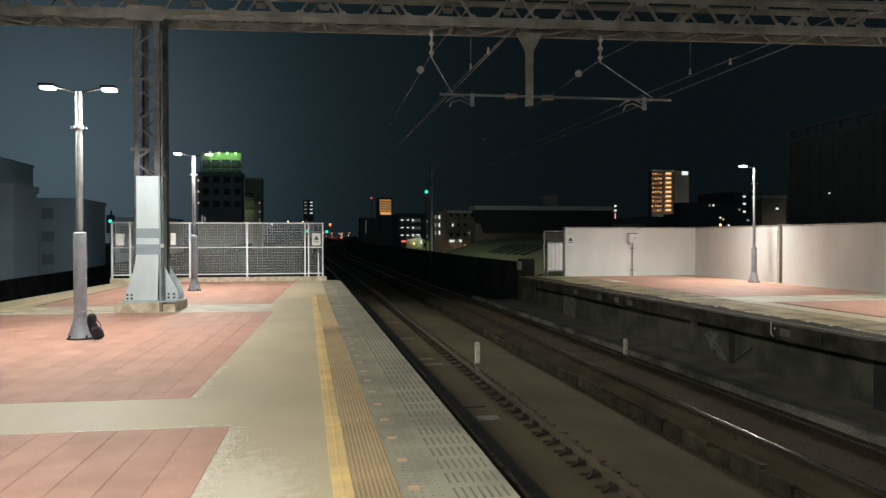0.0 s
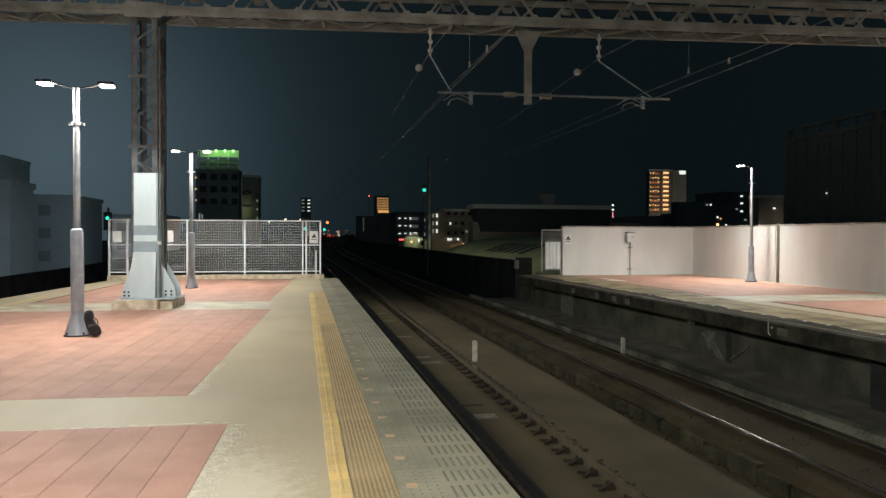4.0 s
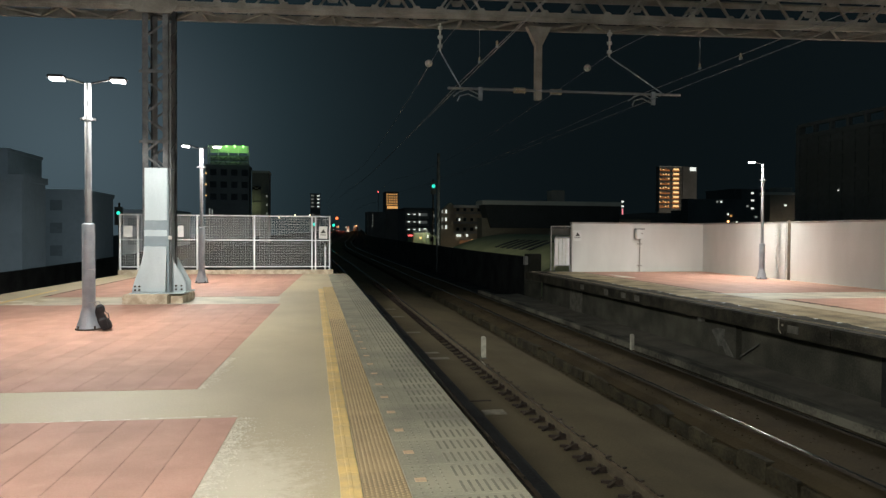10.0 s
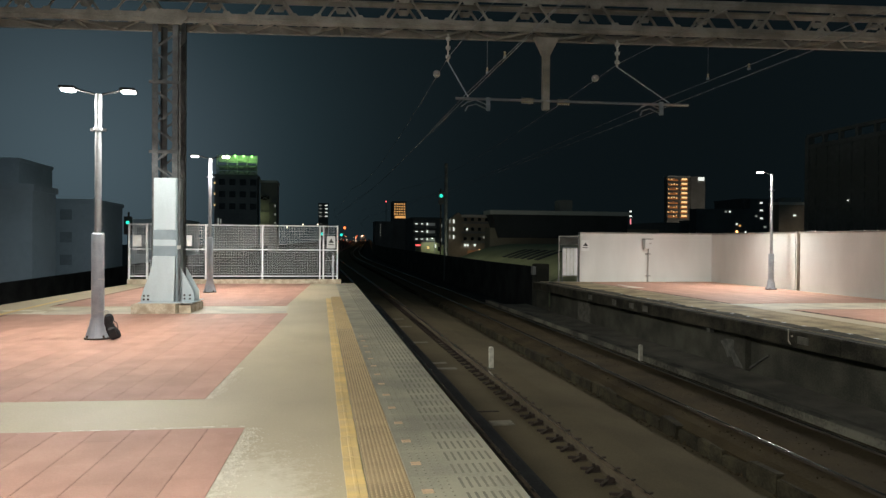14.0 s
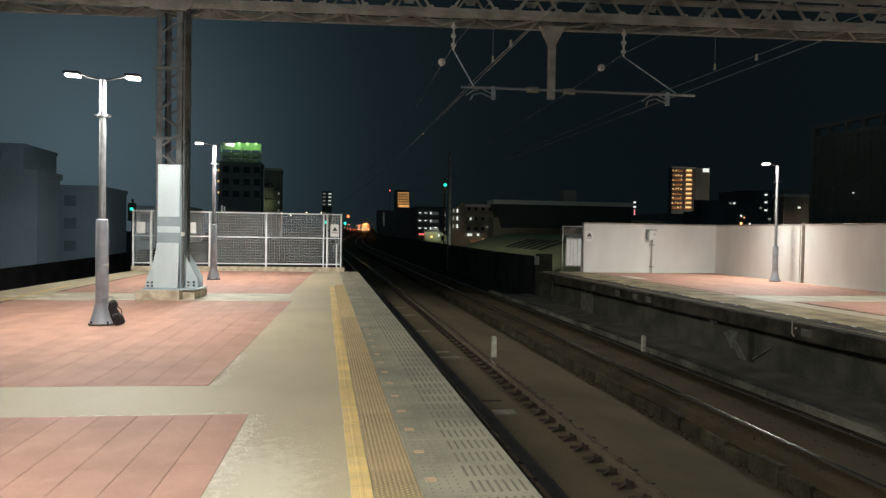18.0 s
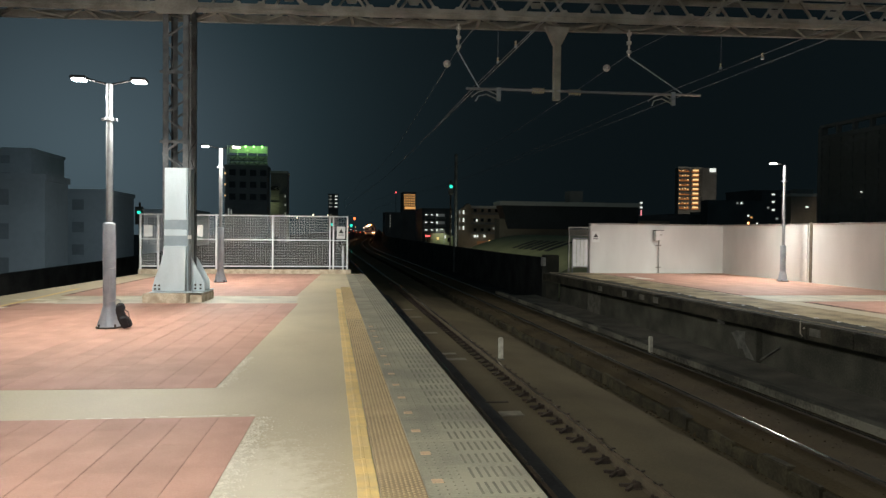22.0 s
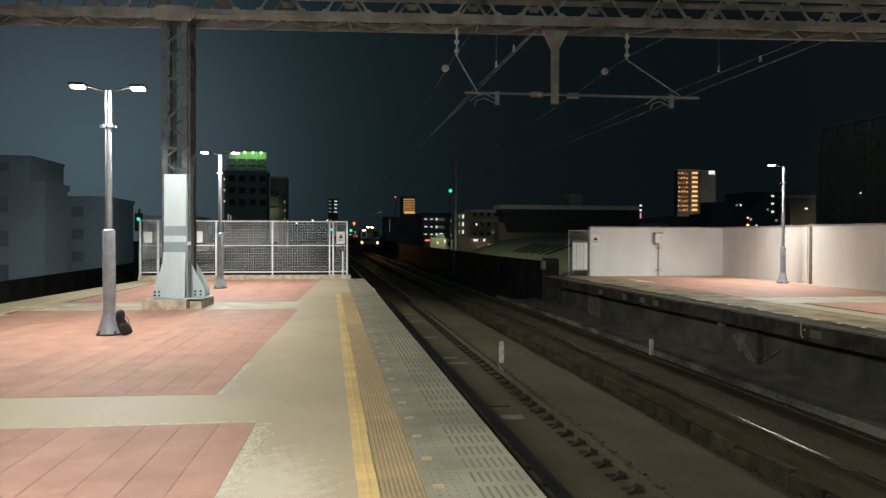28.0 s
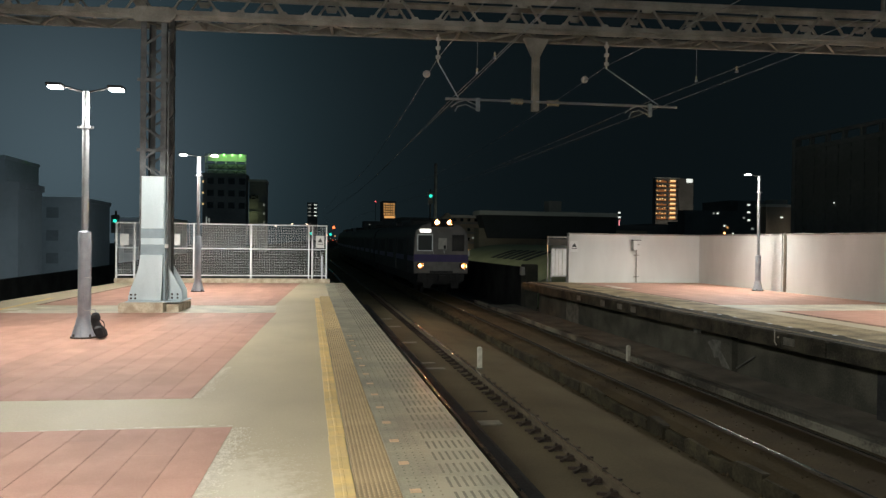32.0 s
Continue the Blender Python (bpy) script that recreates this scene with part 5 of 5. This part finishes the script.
d.energy, d.color, d.shadow_soft_size = 12000, (1.0, 0.85, 0.68), 0.6
new("street_and_fill_light", d).location = (163.0, 262.0, -3.0)
s = thing("street_lamp", "pole added for the unseen fill light at the tower", "street lamp")
part("pole", Mesh().rod((163.0, 263.0, -8), (163.0, 263.0, -2.0), 0.12), GALV, s)

# mid-distance blocks behind the white wall
for x0, x1, y, top, wl_ in ((100, 112, 205, 8.0, DARK_WALL), (112.5, 124, 200, 9.0, DARK_WALL), (125.5, 134, 202, 15.5, DARK_WALL), (136, 160, 230, 9.0, DARK_WALL),
                            (60, 78, 150, 6.0, DARK_WALL), (38.5, 50, 100, 4.4, DARK_WALL), (172.6, 200, 310, 14, DARK_WALL), (60, 110, 260, 9, DARK_WALL)):
    building("dark low building in the city at night", x0, x1, y, y + 16, top, wl_)
m = thing("lit_windows_block", "dark apartment house with a few white lit windows", "building")
part("wall", Mesh().box(124.2, 133.0, 196, 199, -8, 15.0), DARK_WALL, m)
for x, z, w in ((127.7, 13.84, 1.0), (127.74, 11.67, 1.0), (127.78, 9.34, 1.0), (124.9, 9.94, 0.9), (126.1, 9.97, 0.8), (129.0, 6.8, 0.9)):
    pane(m, x, z, w * 0.85, 0.5, 196, WIN_WHITE if w > 0.95 else WIN_DIM)
m = thing("shop_row", "low dark shops with small lit windows", "building")
part("wall", Mesh().box(104, 122, 190, 194, -8, 11.6), DARK_WALL, m)
for x, z, mt in ((112.9, 10.83, WIN_DIM), (114.1, 10.85, WIN_WHITE), (116.28, 7.35, WIN_WHITE), (117.2, 6.9, WIN_ORANGE), (116.32, 5.26, FAR_LIGHT), (118.97, 5.14, WIN_WHITE)):
    pane(m, x, z, 0.5, 0.5, 190, mt)
g = building("beige block with a rooftop tank", 81.7, 88.0, 120, 123, 9.35, TAN_WALL)
part("roof_tank", Mesh().box(83.2, 86.5, 120.6, 122.6, 9.35, 10.2), NIGHT_WALL, g)
pane(g, 84.8, 6.95, 0.5, 0.3, 120, WIN_WHITE)
# lamp added out of sight to brighten the beige block's wall
s = thing("street_lamp", "warm lamp added as fill before the beige block", "street lamp")
part("pole", Mesh().rod((83.0, 112.4, -8), (83.0, 112.4, 2.4), 0.07), GALV, s)
part("lamp_head", Mesh().box(82.8, 83.2, 112.2, 112.6, 2.4, 2.55), WIN_AMBER, s, "warm glowing lamp head")
d = bpy.data.lights.new("street_and_fill_light", "POINT")
d.energy, d.color, d.shadow_soft_size = 500, (1.0, 0.85, 0.68), 0.2
new("street_and_fill_light", d).location = (83.0, 112.0, 2.1)

# long dark building beyond the wall
g = building("large dark office building with an open roof parapet", 56.0, 80.0, 20, 77.0, 13.2, NIGHT_WALL, roof=NIGHT_WALL)
part("parapet_rail", Mesh().box(55.9, 56.5, 20, 77.1, 14.1, 14.45), NIGHT_WALL, g, "pale parapet rail")
for k in range(12):
    y = 77.0 - k * 2.6
    part("parapet_post", Mesh().box(55.92, 56.4, y - 0.35, y, 13.2, 14.1), NIGHT_WALL, g)
part("corner_pier", Mesh().box(55.8, 56.6, 76.6, 77.2, -8, 14.1), NIGHT_WALL, g)
part("corner_pier", Mesh().box(55.8, 56.6, 62.6, 63.4, -8, 14.1), NIGHT_WALL, g)
for r in range(8):
    part("floor_band", Mesh().box(55.9, 56.05, 20, 76.6, 11.9 - r * 1.55, 12.25 - r * 1.55), NIGHT_WALL, g)
for k in range(20):
    part("fin", Mesh().box(55.88, 56.05, 75.4 - k * 1.9, 75.6 - k * 1.9, -8, 13.2), NIGHT_WALL, g)
pane_side(g, 55.98, 70.2, 6.45, 0.10, 0.10, WIN_WHITE)

# faint buildings on the other side
# pale wall and window tones, kept close together, stand in for haze
MISTY_WALL = material("haze_grey_wall", (0.46, 0.49, 0.52), (0.38, 0.405, 0.43), rough=0.9, scale=0.15, fine=2.0, bump=0.0)
HAZE_WINDOW = material("haze_grey_window", (0.30, 0.32, 0.34), (0.25, 0.27, 0.28), rough=0.6, scale=0.5, fine=4.0, bump=0.0)
for x0, x1, y, depth, top, label in ((-34, -21.6, 60, 5, 5.8, "dim grey apartment house beyond the line"), (-38, -25.7, 90, 12, 6.25, "dim grey flats beyond the line"),
                                     (-58, -45.1, 120, 14, 13.9, "dim grey tower beyond the line"), (-26.5, -19.5, 110, 14, 4.6, "low dim grey house beyond the line"),
                                     (-60, -36, 62, 14, 5.0, "dim grey warehouse beyond the line")):
    g = building(label, x0, x1, y, y + depth, top, MISTY_WALL, roof=MISTY_WALL)
    n = int((x1 - x0) / 2.6)
    for k in range(n):
        for r in range(3):
            pane(g, x0 + 1.4 + k * 2.6, top - 1.8 - r * 2.6, 1.3, 1.2, y, HAZE_WINDOW, 0.03)
# unseen lamps added below the line to brighten the grey houses
for x, y, watts in ((-14.5, 51.0, 1000), (-17.5, 81.0, 1000), (-36.0, 110.0, 2200)):
    s = thing("street_lamp", "unseen lamp added below the line as fill", "street lamp")
    part("pole", Mesh().rod((x, y, -8), (x, y, -2.6), 0.07), GALV, s)
    part("lamp_head", Mesh().box(x - 0.3, x + 0.3, y - 0.1, y + 0.1, -2.6, -2.45), WIN_WHITE, s, "white glowing lamp head")
    d = bpy.data.lights.new("street_and_fill_light", "POINT")
    d.energy, d.color, d.shadow_soft_size = watts, (0.72, 0.92, 1.0), 0.3
    new("street_and_fill_light", d).location = (x, y, -3.0)
# lights far down the line
rl = random.Random(11)
for k in range(30):
    x, y = rl.uniform(11, 27), rl.uniform(480, 560)
    z = rl.uniform(0.5, 5.5)
    p = thing("far_light", "small far street light of the city", "light", group="far city lights")
    r_ = rl.uniform(0.14, 0.32)
    part("bulb", Mesh().lathe([(0.01, -r_), (r_ * 0.8, -r_ * 0.6), (r_, 0), (r_ * 0.8, r_ * 0.6), (0.01, r_)], 8, pose(x, y, z)), (FAR_LIGHT, FAR_RED, FAR_WHITE)[k % 3], p)
    part("pole", Mesh().rod((x, y, -8), (x, y, z - r_ * 0.9), 0.08, seg=5), RUST, p)
for x, y, z in ((-22, 300, 9), (-14, 320, 7.5), (-7, 310, 8.5), (-1, 330, 9), (48, 470, 7), (52, 460, 5)):
    p = thing("far_light", "small far street light of the city", "light", group="far city lights")
    part("bulb", Mesh().lathe([(0.01, -0.3), (0.24, -0.18), (0.3, 0), (0.24, 0.18), (0.01, 0.3)], 8, pose(x, y, z)), FAR_WHITE, p)
    part("pole", Mesh().rod((x, y, -8), (x, y, z - 0.28), 0.08, seg=5), RUST, p)


# ---- trackside and platform details ----
def marker_post(x, y, h, w, label):
    p = thing("marker_post", label, "marker post", pose(x, y, 0, 1.5, -1, 4))
    part("post", Mesh().chamfer(-w, w, -w, w, -1.42, -1.24 + h, w * 0.55), POST_WHITE, p)
    part("dark_foot", Mesh().chamfer(-w * 1.5, w * 1.5, -w * 1.5, w * 1.5, -1.3, -1.215, 0.01), OLD_CONCRETE, p)


STAIN = material("grey_lime_stain", (0.2, 0.195, 0.17), (0.1, 0.097, 0.085), rough=0.85, scale=7, fine=40, bump=0.1)
POST_WHITE = material("worn_white_post", (0.62, 0.60, 0.50), (0.40, 0.38, 0.31), rough=0.8, scale=9, fine=60, bump=0.2)
marker_post(3.83, 16.1, 0.50, 0.046, "worn white concrete marker post beside the near track")
marker_post(7.52, 16.3, 0.46, 0.038, "worn white concrete marker post beside the far track")

# slabs between the near rails
SLAB = material("dusty_cover_slab", (0.22, 0.195, 0.15), (0.13, 0.115, 0.09), rough=0.9, scale=6, fine=50, bump=0.2)
for x, y, w, l in ((2.84, 16.2, 0.22, 0.10), (2.80, 16.95, 0.16, 0.09), (2.80, 12.0, 0.20, 0.03), (2.85, 11.2, 0.18, 0.14), (2.84, 20.5, 0.2, 0.1), (2.86, 24.4, 0.2, 0.1), (2.86, 26.8, 0.2, 0.1)):
    solid("cable_cover", Mesh().chamfer(x - w, x + w, y - l, y + l, -1.25, -1.222, 0.006), SLAB if l > 0.05 else RUST,
          "small pale concrete cover slab between the rails" if l > 0.05 else "rusty bar lying between the rails", "cover slab", "cover slabs between the rails")


def backpack():
    b = thing("backpack", "black cloth backpack leaning on the lamp post foot", "backpack", pose(-3.25, 12.46, 0.02, 0, -17, 12) @ Matrix.Diagonal((0.78, 0.8, 0.92, 1)))
    body = Mesh()
    rows = [(0.0, 0.065, 0.06, 0.03), (0.03, 0.10, 0.09, 0.03), (0.12, 0.108, 0.10, 0.02), (0.21, 0.088, 0.085, -0.012), (0.29, 0.074, 0.07, -0.015), (0.35, 0.092, 0.07, 0.012), (0.42, 0.07, 0.05, 0.02), (0.45, 0.03, 0.02, 0.025)]
    seg = 16
    for z, a, d, off in rows:
        body.v += [(off + a * math.copysign(abs(math.cos(2 * math.pi * i / seg)) ** 0.7, math.cos(2 * math.pi * i / seg)) + 0.014 * math.sin(3 * i + 19 * z),
                    d * math.copysign(abs(math.sin(2 * math.pi * i / seg)) ** 0.7, math.sin(2 * math.pi * i / seg)), z) for i in range(seg)]
    for k in range(len(rows) - 1):
        body.f += [(k * seg + i, k * seg + (i + 1) % seg, (k + 1) * seg + (i + 1) % seg, (k + 1) * seg + i) for i in range(seg)]
    body.f += [tuple(range(seg - 1, -1, -1)), tuple(range((len(rows) - 1) * seg, len(rows) * seg))]
    part("body", body, BLACK_CLOTH, b, smooth=True)
    part("front_pocket", Mesh().chamfer(-0.07, 0.07, -0.14, -0.06, 0.04, 0.22, 0.03), BLACK_CLOTH, b, smooth=True)
    part("top_flap", Mesh().chamfer(-0.055, 0.075, -0.06, 0.07, 0.37, 0.455, 0.035), BLACK_CLOTH, b, smooth=True)
    part("carry_loop", Mesh().tube([(-0.05, 0.05, 0.43), (-0.05, 0.06, 0.50), (0.0, 0.06, 0.52), (0.05, 0.06, 0.50), (0.05, 0.05, 0.43)], 0.010), BOX_GREY, b, "pale carry loop")
    part("side_strap", Mesh().tube([(0.085, -0.05, 0.32), (0.135, -0.04, 0.26), (0.13, -0.04, 0.2), (0.09, -0.05, 0.1)], 0.009), BLACK_CLOTH, b)


backpack()

# stained support bracket under the far platform edge
br = thing("edge_bracket", "pale stained bracket under the far platform edge", "bracket")
part("upright", Mesh().box(9.36, 9.498, 14.9, 15.95, -1.18, -0.30), OLD_CONCRETE, br)
part("lime_stain", Mesh().add([(9.354, 15.92, -0.66), (9.354, 15.70, -0.58), (9.354, 15.34, -0.56), (9.354, 15.36, -0.78), (9.354, 15.14, -0.98), (9.354, 14.93, -1.17), (9.354, 15.30, -1.14), (9.354, 15.44, -0.96), (9.354, 15.62, -1.0), (9.354, 15.72, -0.84)],
                              [(0, 1, 9), (1, 2, 3, 9), (9, 3, 7, 8), (3, 4, 6, 7), (4, 5, 6)]), STAIN, br, "pale lime stain")
part("diagonal_bar", Mesh().bar((9.46, 14.88, -1.12), (9.46, 14.2, -0.75), 0.03, 0.03), STAIN, br)
part("end_box", Mesh().box(8.9, 9.0, 15.6, 15.75, -0.42, -0.31), STAIN, br)
for y in (10.4,):
    q = thing("wall_pier", "dark concrete pier under the far platform edge", "pier")
    part("shaft", Mesh().box(9.30, 9.498, y - 0.18, y + 0.18, -1.6, -0.29), DARK_CONCRETE, q)
ws = thing("wall_stain_slab", "pale lime-streaked slab on the far platform wall", "wall slab")
part("slab", Mesh().chamfer(9.46, 9.498, 24.7, 25.9, -1.25, -0.45, 0.004), KERB_PATCH, ws)
hk = thing("edge_hook", "thin pale steel hook on the far platform edge", "hook")
part("rod", Mesh().tube([(8.77, 12.55, 0.02), (8.77, 12.55, -0.20), (8.78, 12.5, -0.26)], 0.012), PALE_CONCRETE, hk)
part("eye", Mesh().rod((8.765, 12.45, -0.10), (8.785, 12.45, -0.10), 0.02), PALE_CONCRETE, hk)

# lime bloom where the paving meets the concrete
rs = random.Random(21)
LIME = material("white_lime_bloom", (0.78, 0.73, 0.61), (0.58, 0.53, 0.42), rough=0.85, scale=14, fine=60, bump=0.3)


def bloom(x, y, sx, sy, turn=0):
    n = 18
    v = [(0, 0, 0.0)]
    for i in range(n):
        r = rs.uniform(0.55, 1.0)
        v.append((sx * r * math.cos(2 * math.pi * i / n), sy * r * math.sin(2 * math.pi * i / n), 0.0))
    m = Mesh().add(v, [(0, 1 + i, 1 + (i + 1) % n) for i in range(n)])
    ob = part("lime_bloom", m, LIME, platform, "pale lime bloom on the concrete")
    ob.matrix_basis = pose(x, y, rs.uniform(0.0008, 0.0032), 0, 0, turn)
    return ob


def flakes(name, count, place, size, label):
    """A sheet of many ragged lime flakes."""
    m = Mesh()
    for _ in range(count):
        x, y = place()
        r, a0 = rs.uniform(0.35, 1.0) * size, rs.uniform(0, 6.28)
        z = rs.uniform(0.0012, 0.0028)
        k = rs.randint(5, 7)
        v = []
        for i in range(k):
            q = r * rs.uniform(0.45, 1.0)
            v.append((x + q * math.cos(a0 + 6.283 * i / k), y + 1.5 * q * math.sin(a0 + 6.283 * i / k), z))
        m.add(v, [tuple(range(k))])
    tagged(part(name, m, LIME, platform, label), kind="stuff")


def by_first_field():
    y = 6.5 - 2.6 * rs.random() ** 0.75
    return -0.632 - 0.041 * (6.5 - y) + min(abs(rs.gauss(0.0, 0.07)), 0.3) + 0.008, y


def by_second_field():
    y = rs.uniform(7.75, 9.6)
    return -1.15 + 0.0524 * (y - 7.73) + min(abs(rs.gauss(0.0, 0.05)), 0.25) + 0.008, y


def on_worn_floor():
    return rs.gauss(-0.28, 0.22), rs.gauss(5.0, 0.65)


flakes("lime_bloom", 2800, by_first_field, 0.0105, "white lime bloom along the paving edge")
flakes("lime_bloom", 700, by_second_field, 0.012, "white lime bloom along the paving edge")
flakes("lime_specks", 1500, on_worn_floor, 0.0048, "fine pale specks on worn concrete")
for i in range(34):
    bloom(-0.66 - i * 0.15, 6.560 + rs.uniform(-0.008, 0.03), rs.uniform(0.03, 0.12), rs.uniform(0.008, 0.02))
for i in range(10):
    bloom(-5.9 + rs.uniform(-0.9, 0.2), 15.0 + i * 0.35, rs.uniform(0.2, 0.6), rs.uniform(0.1, 0.3))
pf = Mesh().add([(11.10, 25.7, 0), (11.15, 25.3, 0), (11.65, 25.0, 0), (11.75, 25.25, 0), (11.58, 27.0, 0), (11.45, 27.0, 0), (11.42, 25.65, 0)], [(0, 1, 2, 3, 4, 5, 6)])
part("pale_patch", pf, LIME, platform_far, "pale worn patch").location.z = 0.0065


# loose stones on the far bed and along the kerb blocks
rg = random.Random(31)


def stones(name, count, place, low, high, mat, label):
    m = Mesh()
    for _ in range(count):
        x, y, z = place()
        r = rg.uniform(low, high)
        tilt = Euler((rg.uniform(0, 6), rg.uniform(0, 6), rg.uniform(0, 6))).to_matrix().to_4x4()
        v = [(a * r * rg.uniform(0.6, 1.1), b * r * rg.uniform(0.6, 1.1), c * r * rg.uniform(0.5, 0.9)) for a, b, c in
             ((1, 0, 0), (-1, 0, 0), (0, 1, 0), (0, -1, 0), (0, 0, 1), (0, 0, -1))]
        m.add(v, [(0, 2, 4), (2, 1, 4), (1, 3, 4), (3, 0, 4), (2, 0, 5), (1, 2, 5), (3, 1, 5), (0, 3, 5)], Matrix.Translation((x, y, z)) @ tilt)
    solid(name, m, mat, label, "stones", kind="stuff")


def on_far_bed():
    return rg.uniform(5.85, 7.5), rg.uniform(7.0, 30.0), -1.158


def by_blocks():
    return 5.35 + rg.gauss(0.0, 0.16), rg.uniform(6.0, 30.0), -1.43


stones("loose_stones", 1300, on_far_bed, 0.012, 0.034, BALLAST_DARK, "dark loose ballast stones on the far track")
stones("loose_stones", 900, by_blocks, 0.012, 0.040, BALLAST_DARK, "dark loose stones along the kerb blocks")


# ---- paving: red tiles, yellow line, tactile blocks and edge panels ----
def red_field(parent, x_right, y0, y1, x_left, turn, seed, width=0.305, length=1.53):
    """Rows of long red tiles on a dark joint bed."""
    rr = random.Random(seed)
    bed = part("joint_bed", Mesh().box(x_left, -0.012, 0.012, y1 - y0 - 0.012, 0.0, 0.0010), JOINT, parent, "dark joint bed")
    bed.matrix_basis = pose(x_right, y0, 0, 0, 0, turn)
    long_tile = {}
    x = 0.0
    while x - width > x_left:
        y = 0.0
        first = rr.uniform(0.35, 1.0) * length
        while y < y1 - y0 - 0.02:
            ly = min(first if y == 0 else length, y1 - y0 - y)
            key = round(ly, 2)
            if key not in long_tile:
                long_tile[key] = Mesh().chamfer(-width + 0.0019, -0.0019, 0.0014, key - 0.0014, 0.0002, 0.0038, 0.0010).data("tile", RED_TILE)
            t = new("tile", long_tile[key])
            t.parent = parent
            t.matrix_basis = pose(x_right, y0, rr.uniform(-0.0006, 0.0006), 0, 0, turn) @ pose(x, y, 0)
            y += ly
        x -= width


red_field(platform, -0.833, 1.6, 6.50, -5.6, -2.35, 1, length=2.45)
red_field(platform, -1.15, 7.73, 16.62, -6.0, -3.0, 2, length=2.2)
red_field(platform, -0.82, 18.56, 28.1, -5.6, -3.0, 3, length=2.4)
red_field(platform_far, 16.6, 18.32, 28.9, -5.6, 0, 5, length=2.4)
red_field(platform_far, 16.6, 8.0, 16.5, -5.1, 0, 6, length=2.4)
part("pale_strip", Mesh().box(-5.9, -0.75, 16.75, 18.40, 0.0, 0.004), PALE_CONCRETE, platform, "pale concrete strip between red fields")
part("pale_strip", Mesh().box(10.92, 16.6, 16.56, 18.26, 0.0, 0.004), PALE_CONCRETE, platform_far, "pale concrete strip")

# yellow line blocks
yb = Mesh().chamfer(-0.066, 0.066, -0.149, 0.149, 0.0, 0.012, 0.002).chamfer(-0.012, 0.014, -0.1485, 0.1485, 0.011, 0.018, 0.003).data("yellow_block", YELLOW)
tb = Mesh().chamfer(-0.142, 0.142, -0.149, 0.149, 0.0, 0.0118, 0.002)
dm = Mesh()
for i in range(9):
    for j in range(7):
        dm.lathe([(0.0098, 0.0110), (0.0078, 0.0155), (0.0035, 0.0162)], 7, pose(-0.124 + i * 0.031, -0.138 + j * 0.0425 + (i % 2) * 0.021, 0))
td, td_amber, dd = tb.data("tactile_block", TACTILE), tb.data("tactile_block", TACTILE_AMBER), dm.data("dots", TACTILE_DOT)
ry = random.Random(8)
y = -11.8
while y < 20.8:
    a = new("yellow_block", yb)
    a.parent, a.matrix_basis = platform, pose(0.240 + ry.uniform(-0.004, 0.004), y, 0.001 + ry.uniform(0, 0.0012), 0, 0, ry.uniform(-0.7, 0.7))
    y += 0.30
y = -11.8
while y < 21.4:
    b = new("tactile_block", td_amber if y > 13.6 else td)
    b.parent, b.location = platform, (0.4585, y, 0.001)
    q = new("dots", dd)
    q.parent = b
    y += 0.30
# grey edge panels with raised treads and an orange marker each
pd = Mesh().chamfer(-0.358, 0.358, -0.298, 0.298, 0.0, 0.012, 0.0012)
rib = Mesh()
for i in range(2):
    for k in range(7):
        x = -0.02 + k * 0.053
        rib.chamfer(x - 0.0095, x + 0.0095, -0.265 + i * 0.30, -0.055 + i * 0.30, 0.0115, 0.0142, 0.001)
dots = Mesh()
for i in range(4):
    for j in range(8):
        dots.lathe([(0.008, 0.011), (0.006, 0.015)], 6, pose(-0.29 + i * 0.06, -0.24 + j * 0.07, 0))
mk = Mesh().chamfer(-0.038, 0.038, -0.038, 0.038, 0.011, 0.015, 0.002)
panel_data, rib_data, dots_data, mark_data = pd.data("edge_panel", GREY_PANEL), rib.data("tread", PANEL_RIB), dots.data("stud_field", PANEL_RIB), mk.data("marker", ORANGE)
white_mark = mk.data("edge_marker", SIGN_WHITE)
for i in range(66):
    p = new("edge_panel", panel_data)
    p.parent, p.location = platform, (0.962, -11.56 + i * 0.6, 0.001)
    q = new("tread", rib_data)
    q.parent = p
    if i < 41:
        q = new("stud_field", dots_data)
        q.parent = p
        q = new("marker", mark_data)
        q.parent, q.location = p, (-0.268, 0.0, 0)
# left edge line
part("left_yellow_line", Mesh().box(-6.78, -6.66, 14.0, 21.0, 0.001, 0.008), YELLOW, platform, "yellow line on the other edge")
for i in range(26):
    m = new("edge_marker", white_mark)
    m.parent, m.location = platform_far, (9.53, 6.11 + i * 0.64, -0.0085)


# ---- the keyed train ----
FRONT = [(0.0, 610), (3.0, 556), (6.0, 500), (9.5, 436), (13.0, 372), (16.5, 306), (20.5, 230), (23.0, 190), (25.5, 152), (27.5, 119), (28.0, 110.5),
         (28.5, 102), (29.0, 93.2), (29.5, 84.3), (30.0, 75.3), (30.5, 66.1), (31.0, 56.8), (31.5, 47.3), (32.0, 37.4)]


def on_track(y):
    a, b = Vector((TRACK_2 + 0.035 + bend(y), y, RAIL_Z + climb(y) + 0.004)), Vector((TRACK_2 + 0.035 + bend(y + 14), y + 14, RAIL_Z + climb(y + 14) + 0.004))
    d = b - a
    return Matrix.Translation(a) @ Euler((math.atan2(d.z, d.y), 0, -math.atan2(d.x, d.y))).to_matrix().to_4x4()


def motions():
    for k, car in enumerate(cars):
        walk(car, [(t, on_track(y + k * 20.6)) for t, y in FRONT])


motions()
